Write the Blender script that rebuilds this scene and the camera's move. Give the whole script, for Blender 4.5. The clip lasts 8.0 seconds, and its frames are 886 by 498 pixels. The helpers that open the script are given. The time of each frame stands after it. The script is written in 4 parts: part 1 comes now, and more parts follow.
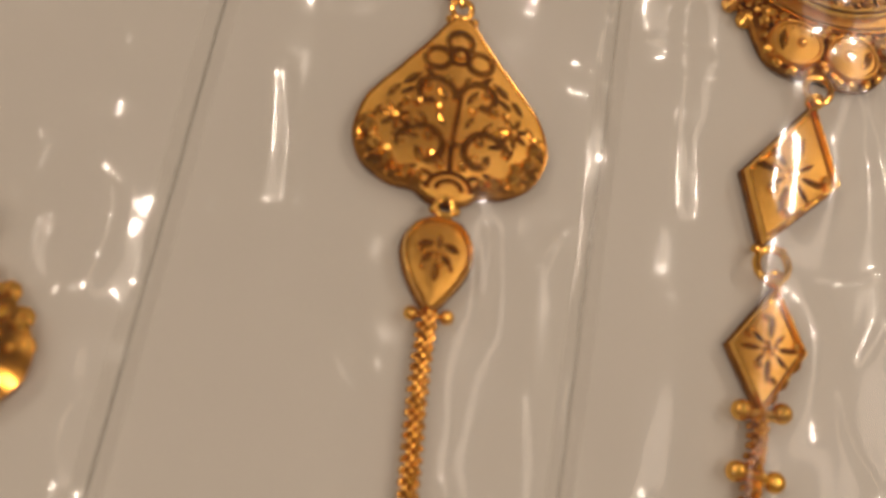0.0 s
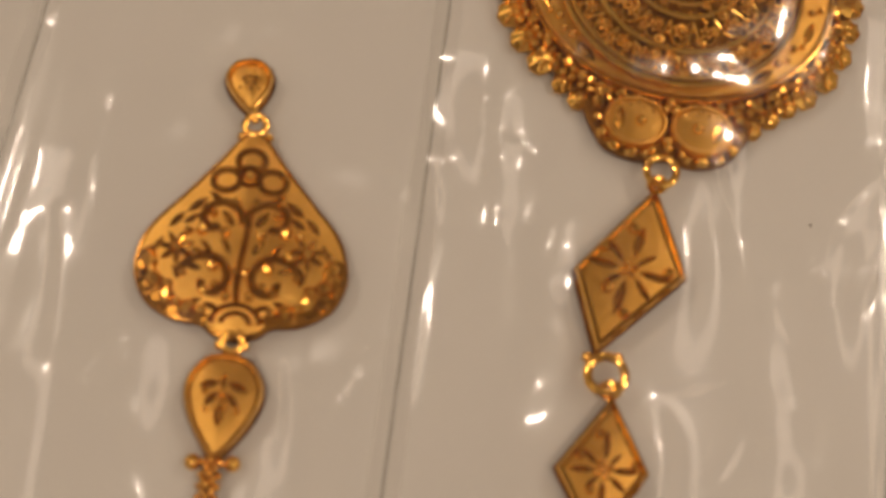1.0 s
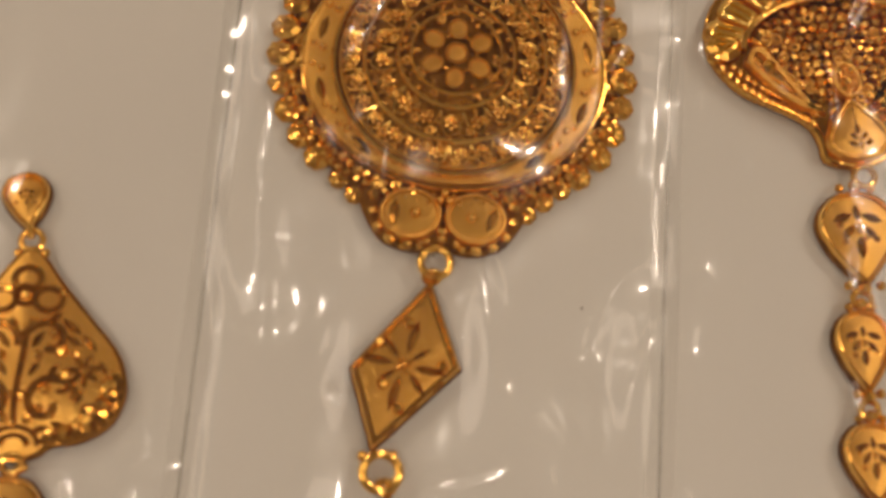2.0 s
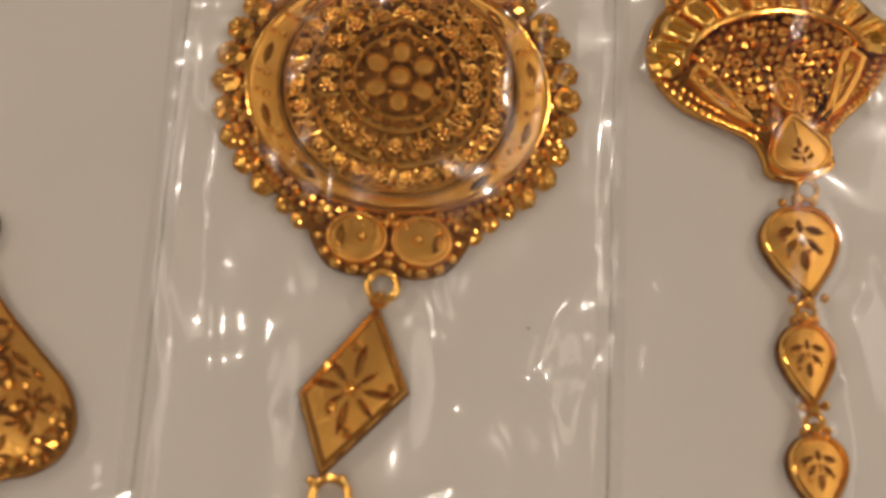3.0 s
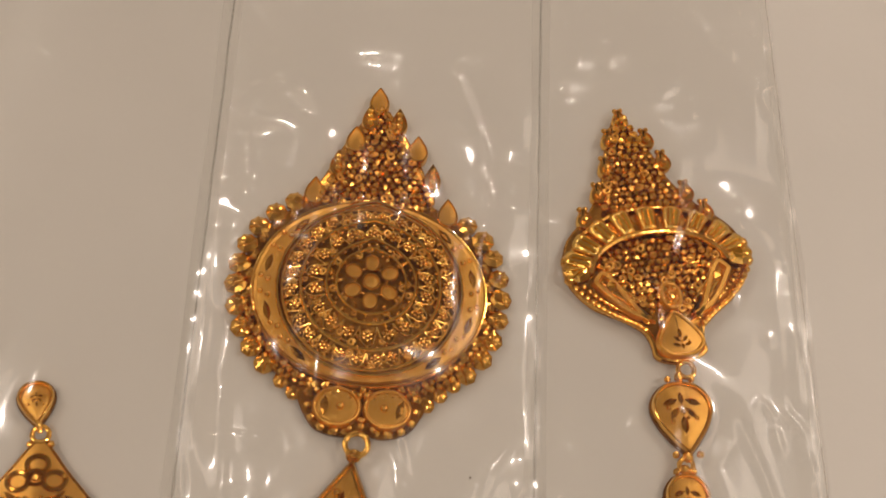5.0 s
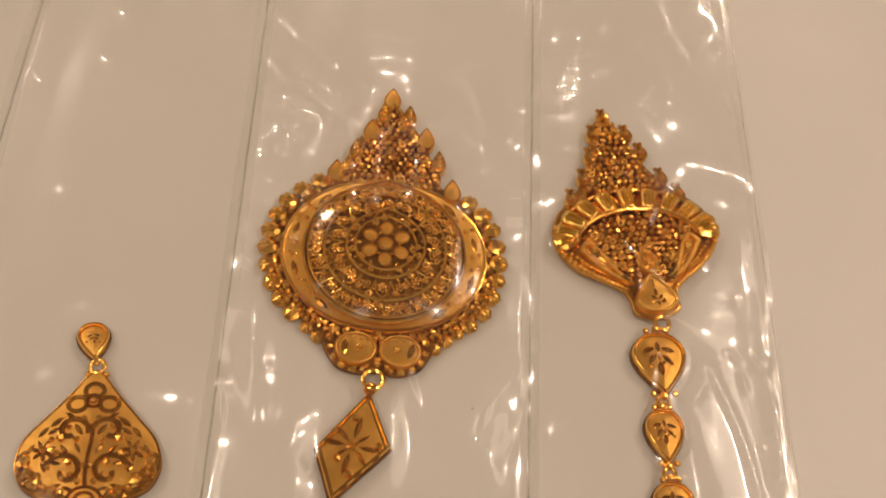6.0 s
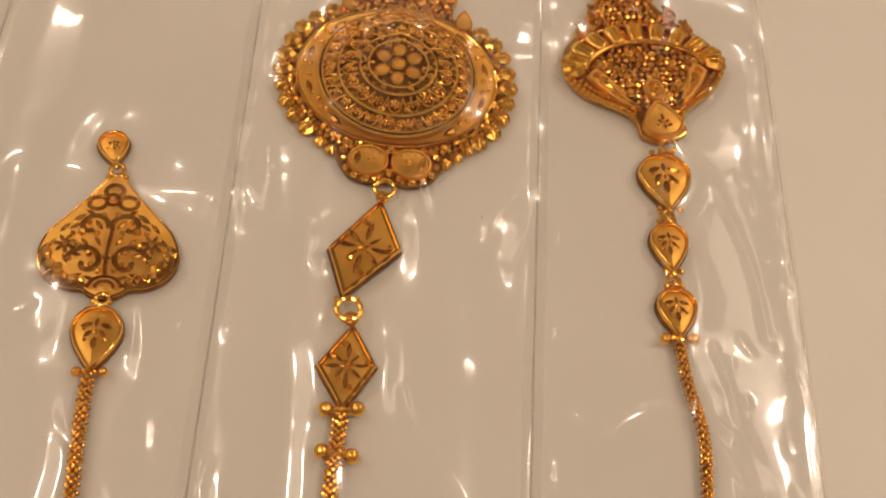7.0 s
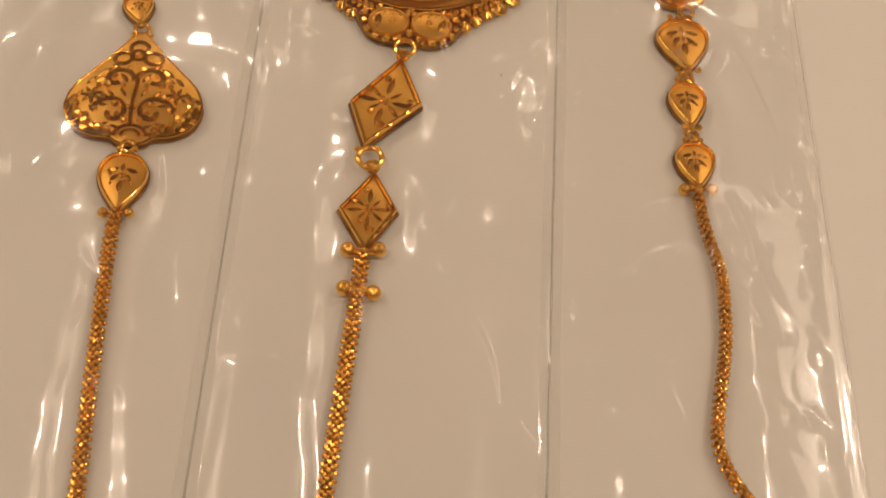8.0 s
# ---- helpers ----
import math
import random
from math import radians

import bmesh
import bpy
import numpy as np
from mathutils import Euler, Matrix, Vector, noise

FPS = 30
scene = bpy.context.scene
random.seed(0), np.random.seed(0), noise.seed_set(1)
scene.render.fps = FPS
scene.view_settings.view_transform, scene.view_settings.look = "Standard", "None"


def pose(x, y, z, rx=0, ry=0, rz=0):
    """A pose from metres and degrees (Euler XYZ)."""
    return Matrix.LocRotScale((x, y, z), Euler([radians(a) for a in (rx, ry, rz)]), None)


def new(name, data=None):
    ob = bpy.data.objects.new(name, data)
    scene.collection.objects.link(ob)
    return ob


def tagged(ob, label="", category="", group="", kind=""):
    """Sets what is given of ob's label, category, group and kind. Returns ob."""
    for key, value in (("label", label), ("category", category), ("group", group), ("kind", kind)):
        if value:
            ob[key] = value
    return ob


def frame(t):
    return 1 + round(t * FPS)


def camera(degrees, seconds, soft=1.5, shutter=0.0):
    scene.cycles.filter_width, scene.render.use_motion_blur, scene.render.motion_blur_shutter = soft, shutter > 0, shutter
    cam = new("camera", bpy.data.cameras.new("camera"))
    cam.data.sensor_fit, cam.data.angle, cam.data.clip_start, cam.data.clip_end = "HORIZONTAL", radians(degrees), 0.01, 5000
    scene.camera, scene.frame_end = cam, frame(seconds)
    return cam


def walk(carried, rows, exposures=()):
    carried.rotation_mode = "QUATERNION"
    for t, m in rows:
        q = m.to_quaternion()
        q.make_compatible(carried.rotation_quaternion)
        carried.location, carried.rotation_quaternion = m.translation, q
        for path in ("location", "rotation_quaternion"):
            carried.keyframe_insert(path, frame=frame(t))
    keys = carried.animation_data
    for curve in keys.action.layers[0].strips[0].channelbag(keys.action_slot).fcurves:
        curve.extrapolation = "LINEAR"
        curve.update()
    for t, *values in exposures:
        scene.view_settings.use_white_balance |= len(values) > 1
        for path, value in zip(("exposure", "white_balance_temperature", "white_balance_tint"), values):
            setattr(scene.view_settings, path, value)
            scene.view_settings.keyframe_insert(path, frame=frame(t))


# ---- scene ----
cam = camera(40, 8.0, soft=1.6)
# the lens is set for things about 0.18 m off and blurs those much nearer
cam.data.dof.use_dof, cam.data.dof.focus_distance, cam.data.dof.aperture_fstop = True, 0.177, 37.0
PATH = [
    (0.0, pose(-0.0631, -0.0839, 0.1123, 17.54, -12.08, 4.87)),
    (0.5, pose(-0.0478, -0.0741, 0.1080, 17.07, -6.58, 4.37)),
    (1.0, pose(-0.0292, -0.0716, 0.1105, 20.06, -3.82, 2.61)),
    (1.5, pose(-0.0191, -0.0639, 0.1156, 18.93, -4.47, 0.62)),
    (2.0, pose(-0.0115, -0.0588, 0.1189, 18.18, -4.44, -0.89)),
    (2.2, pose(-0.0072, -0.0604, 0.1184, 19.43, -3.49, -1.21)),
    (3.3, pose(-0.0078, -0.0560, 0.1215, 17.30, -5.66, -2.45)),
    (3.5, pose(-0.0121, -0.0560, 0.1198, 16.89, -6.17, -2.60)),
    (3.7, pose(-0.0056, -0.0595, 0.1212, 20.04, -3.35, -3.30)),
    (4.0, pose(-0.0032, -0.0458, 0.1353, 15.39, -3.22, -2.44)),
    (4.5, pose(-0.0120, -0.0510, 0.1542, 18.93, -7.13, -2.56)),
    (4.7, pose(-0.0106, -0.0580, 0.1537, 22.45, -6.67, -2.77)),
    (5.8, pose(-0.0168, -0.0961, 0.1656, 31.39, -7.13, -3.10)),
    (6.0, pose(-0.0159, -0.1011, 0.1658, 32.10, -6.82, -3.03)),
    (6.5, pose(-0.0187, -0.1138, 0.1595, 31.50, -6.93, -2.43)),
    (7.0, pose(-0.0154, -0.1259, 0.1561, 31.28, -6.52, -2.27)),
    (7.5, pose(-0.0172, -0.1362, 0.1523, 30.78, -6.23, -2.18)),
    (8.0, pose(-0.0150, -0.1458, 0.1466, 31.26, -5.57, -1.92)),
]
walk(cam, PATH, exposures=[(0.0, -0.48, 6100, 9), (1.0, -0.48, 6250, 10), (1.5, -0.50, 6500, 11), (2.2, -0.45, 6000, 7), (3.5, -0.53, 5750, 7), (4.5, -0.47, 5620, 7), (5.8, -0.29, 6350, 11), (8.0, -0.29, 6600, 11)])

# ---- light: warm ceiling lamps of a shop over the counter, and two unseen panels added for soft streaks down the folds of the bags ----
world = bpy.data.worlds.new("world")
scene.world = world
world.use_nodes = True
world.node_tree.nodes["Background"].inputs["Color"].default_value = (1.0, 0.86, 0.70, 1)
world.node_tree.nodes["Background"].inputs["Strength"].default_value = 0.02

WARM = (1.0, 0.79, 0.61)
# the last three are unseen extra lamps, added for more glints on the gold
LAMPS = [(-1.25, 0.85), (1.30, 0.75), (0.15, 2.25), (-0.60, -0.50), (0.75, -0.45), (-1.30, 2.10), (1.45, 2.05), (0.10, -1.60), (-2.10, -0.20), (2.10, -0.30)]
LAMP_R = 0.078
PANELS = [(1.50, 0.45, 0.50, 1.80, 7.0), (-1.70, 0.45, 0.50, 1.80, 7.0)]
CEIL = 1.85
LAMP_POWER = 7.35


# ---- materials ----
def material(name):
    m = bpy.data.materials.new(name)
    m.use_nodes = True
    return m, m.node_tree.nodes, m.node_tree.links, m.node_tree.nodes["Principled BSDF"]


def noise_node(nodes, links, scale, detail=3.0, coords="Object"):
    tc = nodes.new("ShaderNodeTexCoord")
    nz = nodes.new("ShaderNodeTexNoise")
    nz.inputs["Scale"].default_value, nz.inputs["Detail"].default_value = scale, detail
    links.new(tc.outputs[coords], nz.inputs["Vector"])
    return nz


def ramp_node(nodes, links, source, lo, hi, a=0.35, b=0.65):
    r = nodes.new("ShaderNodeValToRGB")
    r.color_ramp.elements[0].position, r.color_ramp.elements[1].position = a, b
    r.color_ramp.elements[0].color, r.color_ramp.elements[1].color = (*lo, 1), (*hi, 1)
    links.new(source, r.inputs["Fac"])
    return r


def gold(name, lo, hi, rough_lo, rough_hi, bump, scale):
    m, n, l, p = material(name)
    p.inputs["Metallic"].default_value = 1.0
    a = noise_node(n, l, 350.0)
    l.new(ramp_node(n, l, a.outputs["Fac"], lo, hi).outputs["Color"], p.inputs["Base Color"])
    b = noise_node(n, l, 900.0, 4.0)
    r = n.new("ShaderNodeMapRange")
    r.inputs["To Min"].default_value, r.inputs["To Max"].default_value = rough_lo, rough_hi
    l.new(b.outputs["Fac"], r.inputs["Value"])
    l.new(r.outputs["Result"], p.inputs["Roughness"])
    c = noise_node(n, l, scale, 3.0)
    bp = n.new("ShaderNodeBump")
    bp.inputs["Strength"].default_value, bp.inputs["Distance"].default_value = bump, 0.0002
    l.new(c.outputs["Fac"], bp.inputs["Height"])
    l.new(bp.outputs["Normal"], p.inputs["Normal"])
    return m


GOLD_SATIN = gold("satin_gold", (0.78, 0.412, 0.073), (0.89, 0.497, 0.102), 0.27, 0.38, 0.5, 2200.0)
GOLD_SHINY = gold("polished_gold", (0.88, 0.480, 0.085), (0.97, 0.587, 0.129), 0.10, 0.20, 0.25, 1300.0)
# cut gold, darkened: dim reflections and shade are in the base colour
GOLD_CUT = gold("dark_toned_cut_gold", (0.47, 0.205, 0.026), (0.64, 0.310, 0.048), 0.12, 0.22, 0.10, 1500.0)
# gold with the shade of gaps and hollows put into its dark colour
GOLD_SHADE = gold("shade_toned_gold", (0.15, 0.057, 0.008), (0.34, 0.146, 0.021), 0.25, 0.45, 1.0, 1500.0)
GOLD_FACET = gold("faceted_gold", (0.80, 0.430, 0.073), (0.94, 0.558, 0.117), 0.15, 0.25, 0.08, 1600.0)
GOLD_CHAIN = gold("woven_chain_gold", (0.70, 0.352, 0.053), (0.86, 0.460, 0.085), 0.15, 0.26, 0.10, 1600.0)
GOLD_WIRE = gold("brushed_gold_wire", (0.92, 0.548, 0.109), (0.98, 0.646, 0.156), 0.17, 0.27, 0.15, 1800.0)


def paper():
    m, n, l, p = material("pale_laminate")
    a = noise_node(n, l, 14.0, 5.0)
    l.new(ramp_node(n, l, a.outputs["Fac"], (0.66, 0.63, 0.58), (0.72, 0.69, 0.64), 0.3, 0.7).outputs["Color"], p.inputs["Base Color"])
    p.inputs["Roughness"].default_value = 0.45
    c = noise_node(n, l, 700.0, 4.0)
    bp = n.new("ShaderNodeBump")
    bp.inputs["Strength"].default_value, bp.inputs["Distance"].default_value = 0.08, 0.0003
    l.new(c.outputs["Fac"], bp.inputs["Height"])
    l.new(bp.outputs["Normal"], p.inputs["Normal"])
    return m


def film(name, tint, haze, rough, bump=0.0, gloss=0.05, broad=0.5):
    """Clear plastic film: what is behind shows through, the gloss grows towards grazing, and a trace of haze scatters light."""
    m, n, l, p = material(name)
    out = n["Material Output"]
    n.remove(p)
    tr, gl, df = n.new("ShaderNodeBsdfTransparent"), n.new("ShaderNodeBsdfGlossy"), n.new("ShaderNodeBsdfDiffuse")
    tr.inputs["Color"].default_value = (*tint, 1)
    gl.inputs["Roughness"].default_value = rough
    gl2, both = n.new("ShaderNodeBsdfGlossy"), n.new("ShaderNodeMixShader")
    gl2.inputs["Roughness"].default_value = 0.20
    both.inputs["Fac"].default_value = broad
    l.new(gl.outputs["BSDF"], both.inputs[1]), l.new(gl2.outputs["BSDF"], both.inputs[2])
    df.inputs["Color"].default_value = (0.8, 0.78, 0.74, 1)
    lw, pw, ma = n.new("ShaderNodeLayerWeight"), n.new("ShaderNodeMath"), n.new("ShaderNodeMath")
    lw.inputs["Blend"].default_value = 0.5
    pw.operation, ma.operation = "POWER", "MULTIPLY_ADD"
    pw.inputs[1].default_value, ma.inputs[1].default_value, ma.inputs[2].default_value = 4.0, 0.7, gloss
    l.new(lw.outputs["Facing"], pw.inputs[0]), l.new(pw.outputs["Value"], ma.inputs[0])
    hz, mx = n.new("ShaderNodeMixShader"), n.new("ShaderNodeMixShader")
    a = noise_node(n, l, 60.0, 4.0)
    r = n.new("ShaderNodeMapRange")
    r.inputs["To Min"].default_value, r.inputs["To Max"].default_value = haze * 0.4, haze * 1.6
    l.new(a.outputs["Fac"], r.inputs["Value"])
    l.new(r.outputs["Result"], hz.inputs["Fac"])
    l.new(tr.outputs["BSDF"], hz.inputs[1]), l.new(df.outputs["BSDF"], hz.inputs[2])
    l.new(ma.outputs["Value"], mx.inputs["Fac"])
    l.new(hz.outputs["Shader"], mx.inputs[1]), l.new(both.outputs["Shader"], mx.inputs[2])
    l.new(mx.outputs["Shader"], out.inputs["Surface"])
    if bump:
        c = noise_node(n, l, 420.0, 3.0)
        bp = n.new("ShaderNodeBump")
        bp.inputs["Strength"].default_value, bp.inputs["Distance"].default_value = bump, 0.0004
        l.new(c.outputs["Fac"], bp.inputs["Height"])
        l.new(bp.outputs["Normal"], gl.inputs["Normal"])
    return m


def plain(name, lo, hi, rough, scale=6.0):
    m, n, l, p = material(name)
    a = noise_node(n, l, scale, 5.0)
    l.new(ramp_node(n, l, a.outputs["Fac"], lo, hi).outputs["Color"], p.inputs["Base Color"])
    p.inputs["Roughness"].default_value = rough
    return m


TABLE = paper()
FILM = film("clear_film", (0.99, 0.99, 0.985), 0.006, 0.045, gloss=0.082, broad=0.45)
BACK_FILM = film("clear_back_film", (0.995, 0.995, 0.99), 0.01, 0.30, gloss=0.01)
MARGIN = film("doubled_film_margin", (0.98, 0.975, 0.965), 0.10, 0.07, gloss=0.07, broad=0.6)
# sealed film; its tint also carries some shade of the film's edge
SEAM = film("heat_sealed_film", (0.945, 0.93, 0.90), 0.16, 0.10, 0.3)
WALL = plain("cream_wall_paint", (0.70, 0.64, 0.56), (0.76, 0.69, 0.61), 0.8)
CEILING = plain("ceiling_paint", (0.50, 0.47, 0.43), (0.57, 0.54, 0.50), 0.85)
FLOOR = plain("dark_floor_tile", (0.16, 0.13, 0.10), (0.22, 0.18, 0.14), 0.4)
LAMP_RIM = plain("white_lamp_rim", (0.75, 0.75, 0.73), (0.80, 0.80, 0.78), 0.5)

# ---- mesh helpers; small things are given in millimetres ----
MM = 0.001


def mesh_of(bm, name, mat, scale=MM, smooth=True, sheet=False):
    for v in bm.verts:
        v.co *= scale
    if not sheet:
        bmesh.ops.recalc_face_normals(bm, faces=bm.faces[:])
    me = bpy.data.meshes.new(name)
    bm.to_mesh(me)
    bm.free()
    me.materials.append(mat)
    if smooth:
        me.polygons.foreach_set("use_smooth", [True] * len(me.polygons))
        me.set_sharp_from_angle(angle=radians(38))
    return me


def part(name, bm, mat, parent, label="", smooth=True, sheet=False):
    ob = new(name, mesh_of(bm, name, mat, MM, smooth, sheet))
    ob.parent = parent
    return tagged(ob, label)


def piece(name, me, parent, x, y, z, rz=0.0, s=1.0, rx=0.0, ry=0.0):
    """An object of its own on a shared mesh, at a place in millimetres."""
    ob = new(name, me)
    ob.parent = parent
    ob.location = (x * MM, y * MM, z * MM)
    ob.rotation_euler = (radians(rx), radians(ry), radians(rz))
    ob.scale = (s, s, s) if not isinstance(s, tuple) else s
    return ob


def thing(name, x, y, z, rz, label, category, group=""):
    ob = new(name)
    ob.empty_display_size = 0.005
    ob.location, ob.rotation_euler = (x * MM, y * MM, z * MM), (0, 0, radians(rz))
    return tagged(ob, label, category, group)


def half_spline(half, steps=7):
    """A closed outline, the same on both sides of the y axis, through half its points from top to bottom."""
    pts = [(-x, y) for x, y in half] + [(x, y) for x, y in half[-2:0:-1]]
    out, n = [], len(pts)
    for i in range(n):
        p0, p1, p2, p3 = (np.array(pts[(i + k) % n], float) for k in (-1, 0, 1, 2))
        for j in range(steps):
            t = j / steps
            out.append(tuple(0.5 * (2 * p1 + (p2 - p0) * t + (2 * p0 - 5 * p1 + 4 * p2 - p3) * t * t + (3 * p1 - p0 - 3 * p2 + p3) * t**3)))
    return out


def ellipse(a, b, n=40, cx=0.0, cy=0.0):
    return [(cx + a * math.cos(k * math.tau / n), cy + b * math.sin(k * math.tau / n)) for k in range(n)]


def teardrop(w, h, point=-1):
    half = [(0, 0.5), (0.27, 0.455), (0.46, 0.29), (0.5, 0.10), (0.40, -0.12), (0.22, -0.33), (0.07, -0.47), (0, -0.5)]
    out = half_spline([(x * w, y * h) for x, y in half], 4)
    return out if point < 0 else [(-x, -y) for x, y in out]


def inset(outline, d):
    p = np.array(outline)
    e = np.roll(p, -1, 0) - p
    e /= np.linalg.norm(e, axis=1)[:, None] + 1e-9
    nr = np.stack([-e[:, 1], e[:, 0]], 1)
    before = np.roll(nr, 1, 0)
    m = (nr + before) / np.maximum(1 + (nr * before).sum(1), 0.35)[:, None]
    return p + m * d


def loft(outline, profile, cap=True, bm=None):
    """Rings of the outline, each drawn in by so much at such a height, joined to one skin; the last is closed."""
    bm = bm or bmesh.new()
    rings = [[bm.verts.new((x, y, z)) for x, y in inset(outline, d)] for d, z in profile]
    n = len(outline)
    for a, b in zip(rings, rings[1:]):
        for i in range(n):
            bm.faces.new((a[i], a[(i + 1) % n], b[(i + 1) % n], b[i]))
    if cap:
        bm.faces.new(rings[-1])
        bm.faces.new(rings[0])
    return bm


def domed(outline, z0, z1, rise, steps=7, centre=(0, 0), bm=None):
    """A plate with an upright rim from z0 to z1 and a softly domed face that rises above it."""
    bm = bm or bmesh.new()
    c = np.array(centre)
    p = np.array(outline) - c
    rings = [[bm.verts.new((*(q + c), z0)) for q in p]]
    for k in range(steps):
        s = 1 - k / steps
        rings.append([bm.verts.new((*(q * s + c), z1 + rise * (1 - s * s))) for q in p])
    n = len(p)
    for a, b in zip(rings, rings[1:]):
        for i in range(n):
            bm.faces.new((a[i], a[(i + 1) % n], b[(i + 1) % n], b[i]))
    top = bm.verts.new((*c, z1 + rise))
    for i in range(n):
        bm.faces.new((rings[-1][i], rings[-1][(i + 1) % n], top))
    bm.faces.new(rings[0])
    return bm


def tube(points, r, closed=False, sides=8, bm=None, flat=1.0):
    bm = bm or bmesh.new()
    p = np.array([(*q, 0.0)[:3] for q in points], float)
    n = len(p)
    t = np.roll(p, -1, 0) - np.roll(p, 1, 0) if closed else np.gradient(p, axis=0)
    rings = []
    for q, d in zip(p, t):
        d = d / (np.linalg.norm(d) + 1e-9)
        a = np.cross(d, (0, 0, 1))
        a = a / np.linalg.norm(a) if np.linalg.norm(a) > 1e-6 else np.array([1.0, 0, 0])
        b = np.cross(a, d)
        rings.append([bm.verts.new(q + r * (math.cos(k * math.tau / sides) * a + flat * math.sin(k * math.tau / sides) * b)) for k in range(sides)])
    for i in range(n if closed else n - 1):
        a, b = rings[i], rings[(i + 1) % n]
        for k in range(sides):
            bm.faces.new((a[k], a[(k + 1) % sides], b[(k + 1) % sides], b[k]))
    if not closed:
        bm.faces.new(rings[0]), bm.faces.new(rings[-1])
    return bm


def ball(r, cx=0.0, cy=0.0, cz=0.0, u=10, v=7, squash=1.0, bm=None, turn=None):
    bm = bm or bmesh.new()
    m = Matrix.Translation((cx, cy, cz)) @ (turn or Matrix.Identity(4)) @ Matrix.Diagonal((r, r, r * squash, 1))
    bmesh.ops.create_uvsphere(bm, u_segments=u, v_segments=v, radius=1.0, matrix=m)
    return bm


def cut_leaf_mesh():
    """A bright-cut leaf: a lens with a keel, one unit long."""
    bm = bmesh.new()
    rim = [bm.verts.new((x, y, 0)) for x, y in ((-0.5, 0), (-0.2, -0.15), (0.15, -0.16), (0.5, 0), (0.15, 0.16), (-0.2, 0.15))]
    keel = [bm.verts.new((-0.22, 0, 0.10)), bm.verts.new((0.18, 0, 0.11))]
    for f in ((0, 1, 6), (1, 2, 7, 6), (2, 3, 7), (3, 4, 7), (4, 5, 6, 7), (5, 0, 6)):
        bm.faces.new([(rim + keel)[i] for i in f])
    return mesh_of(bm, "cut_leaf", GOLD_CUT, MM, False)


CUT = cut_leaf_mesh()


def facet_mesh():
    bm = bmesh.new()
    bmesh.ops.create_icosphere(bm, subdivisions=1, radius=1.0)
    return mesh_of(bm, "faceted_granule", GOLD_FACET, MM, False)


GLINT = facet_mesh()
TURNS = random.Random(77)


def glint(parent, x, y, z, r):
    """A faceted, bright-cut grain, turned at random."""
    return piece("faceted_granule", GLINT, parent, x, y, z, TURNS.uniform(0, 360), r, TURNS.uniform(0, 90), TURNS.uniform(0, 90))



GRAIN = mesh_of(ball(1.0, u=7, v=5), "granule", GOLD_FACET, MM, False)
BALL = mesh_of(ball(1.0, u=16, v=10), "ball", GOLD_SHINY)


def rosette_mesh():
    bm = ball(0.40, 0, 0, 0.25, 8, 5)
    for k in range(6):
        a = k * math.tau / 6
        ball(0.36, 0.72 * math.cos(a), 0.72 * math.sin(a), 0.12, 8, 5, bm=bm)
    return mesh_of(bm, "rosette", GOLD_FACET, MM, False)


ROSETTE = rosette_mesh()


def curl_mesh():
    """A curl of filigree wire."""
    pts = [((0.62 - 0.03 * k) * math.cos(k * 0.52), (0.62 - 0.03 * k) * math.sin(k * 0.52), 0.02 * k) for k in range(15)]
    return mesh_of(tube(pts, 0.22, False, 6), "curl", GOLD_SATIN)


CURL = curl_mesh()


def scallop_mesh():
    """A shell of the edge: a swollen lobe with a lip and three ribs."""
    bm = ball(1.0, u=8, v=5, turn=Matrix.Translation((0.1, 0, 0.75)) @ Matrix.Diagonal((1.75, 1.6, 0.85, 1)))
    for a in (-42, 0, 42):
        t = radians(a)
        tube([(-0.7, 0, 1.35), (0.2 * math.cos(t), 0.5 * math.sin(t), 1.6), (1.45 * math.cos(t), 1.35 * math.sin(t), 1.15)], 0.24, False, 6, bm)
    return mesh_of(bm, "scallop", GOLD_FACET, MM, False)


SCALLOP = scallop_mesh()


def cuts(parent, spec, z):
    """Bright-cut leaves: x, y, length, turn."""
    for x, y, s, rz in spec:
        piece("cut_leaf", CUT, parent, x, y, z(x, y) if callable(z) else z, rz, s)


def spray(parent, x, y, z, s, turn=0.0):
    """An engraved sprig: leaves in pairs on a short stem, as in the drop settings."""
    c, q = math.cos(radians(turn)), math.sin(radians(turn))
    for px, py, a, k in ((-0.42, 0.42, 20, 0.62), (0.42, 0.40, 160, 0.62), (0.0, 0.55, 90, 0.5), (-0.30, 0.0, 48, 0.60), (0.30, -0.02, 132, 0.60), (0.0, -0.45, 90, 0.72)):
        piece("cut_leaf", CUT, parent, x + s * (px * c - py * q), y + s * (px * q + py * c), z, turn + a, (s * k, s * k * 1.25, s * k * 1.5))
    for px, py in ((0.0, 0.16), (0.16, -0.2), (-0.52, 0.2)):
        glint(parent, x + s * (px * c - py * q), y + s * (px * q + py * c), z, s * 0.10)


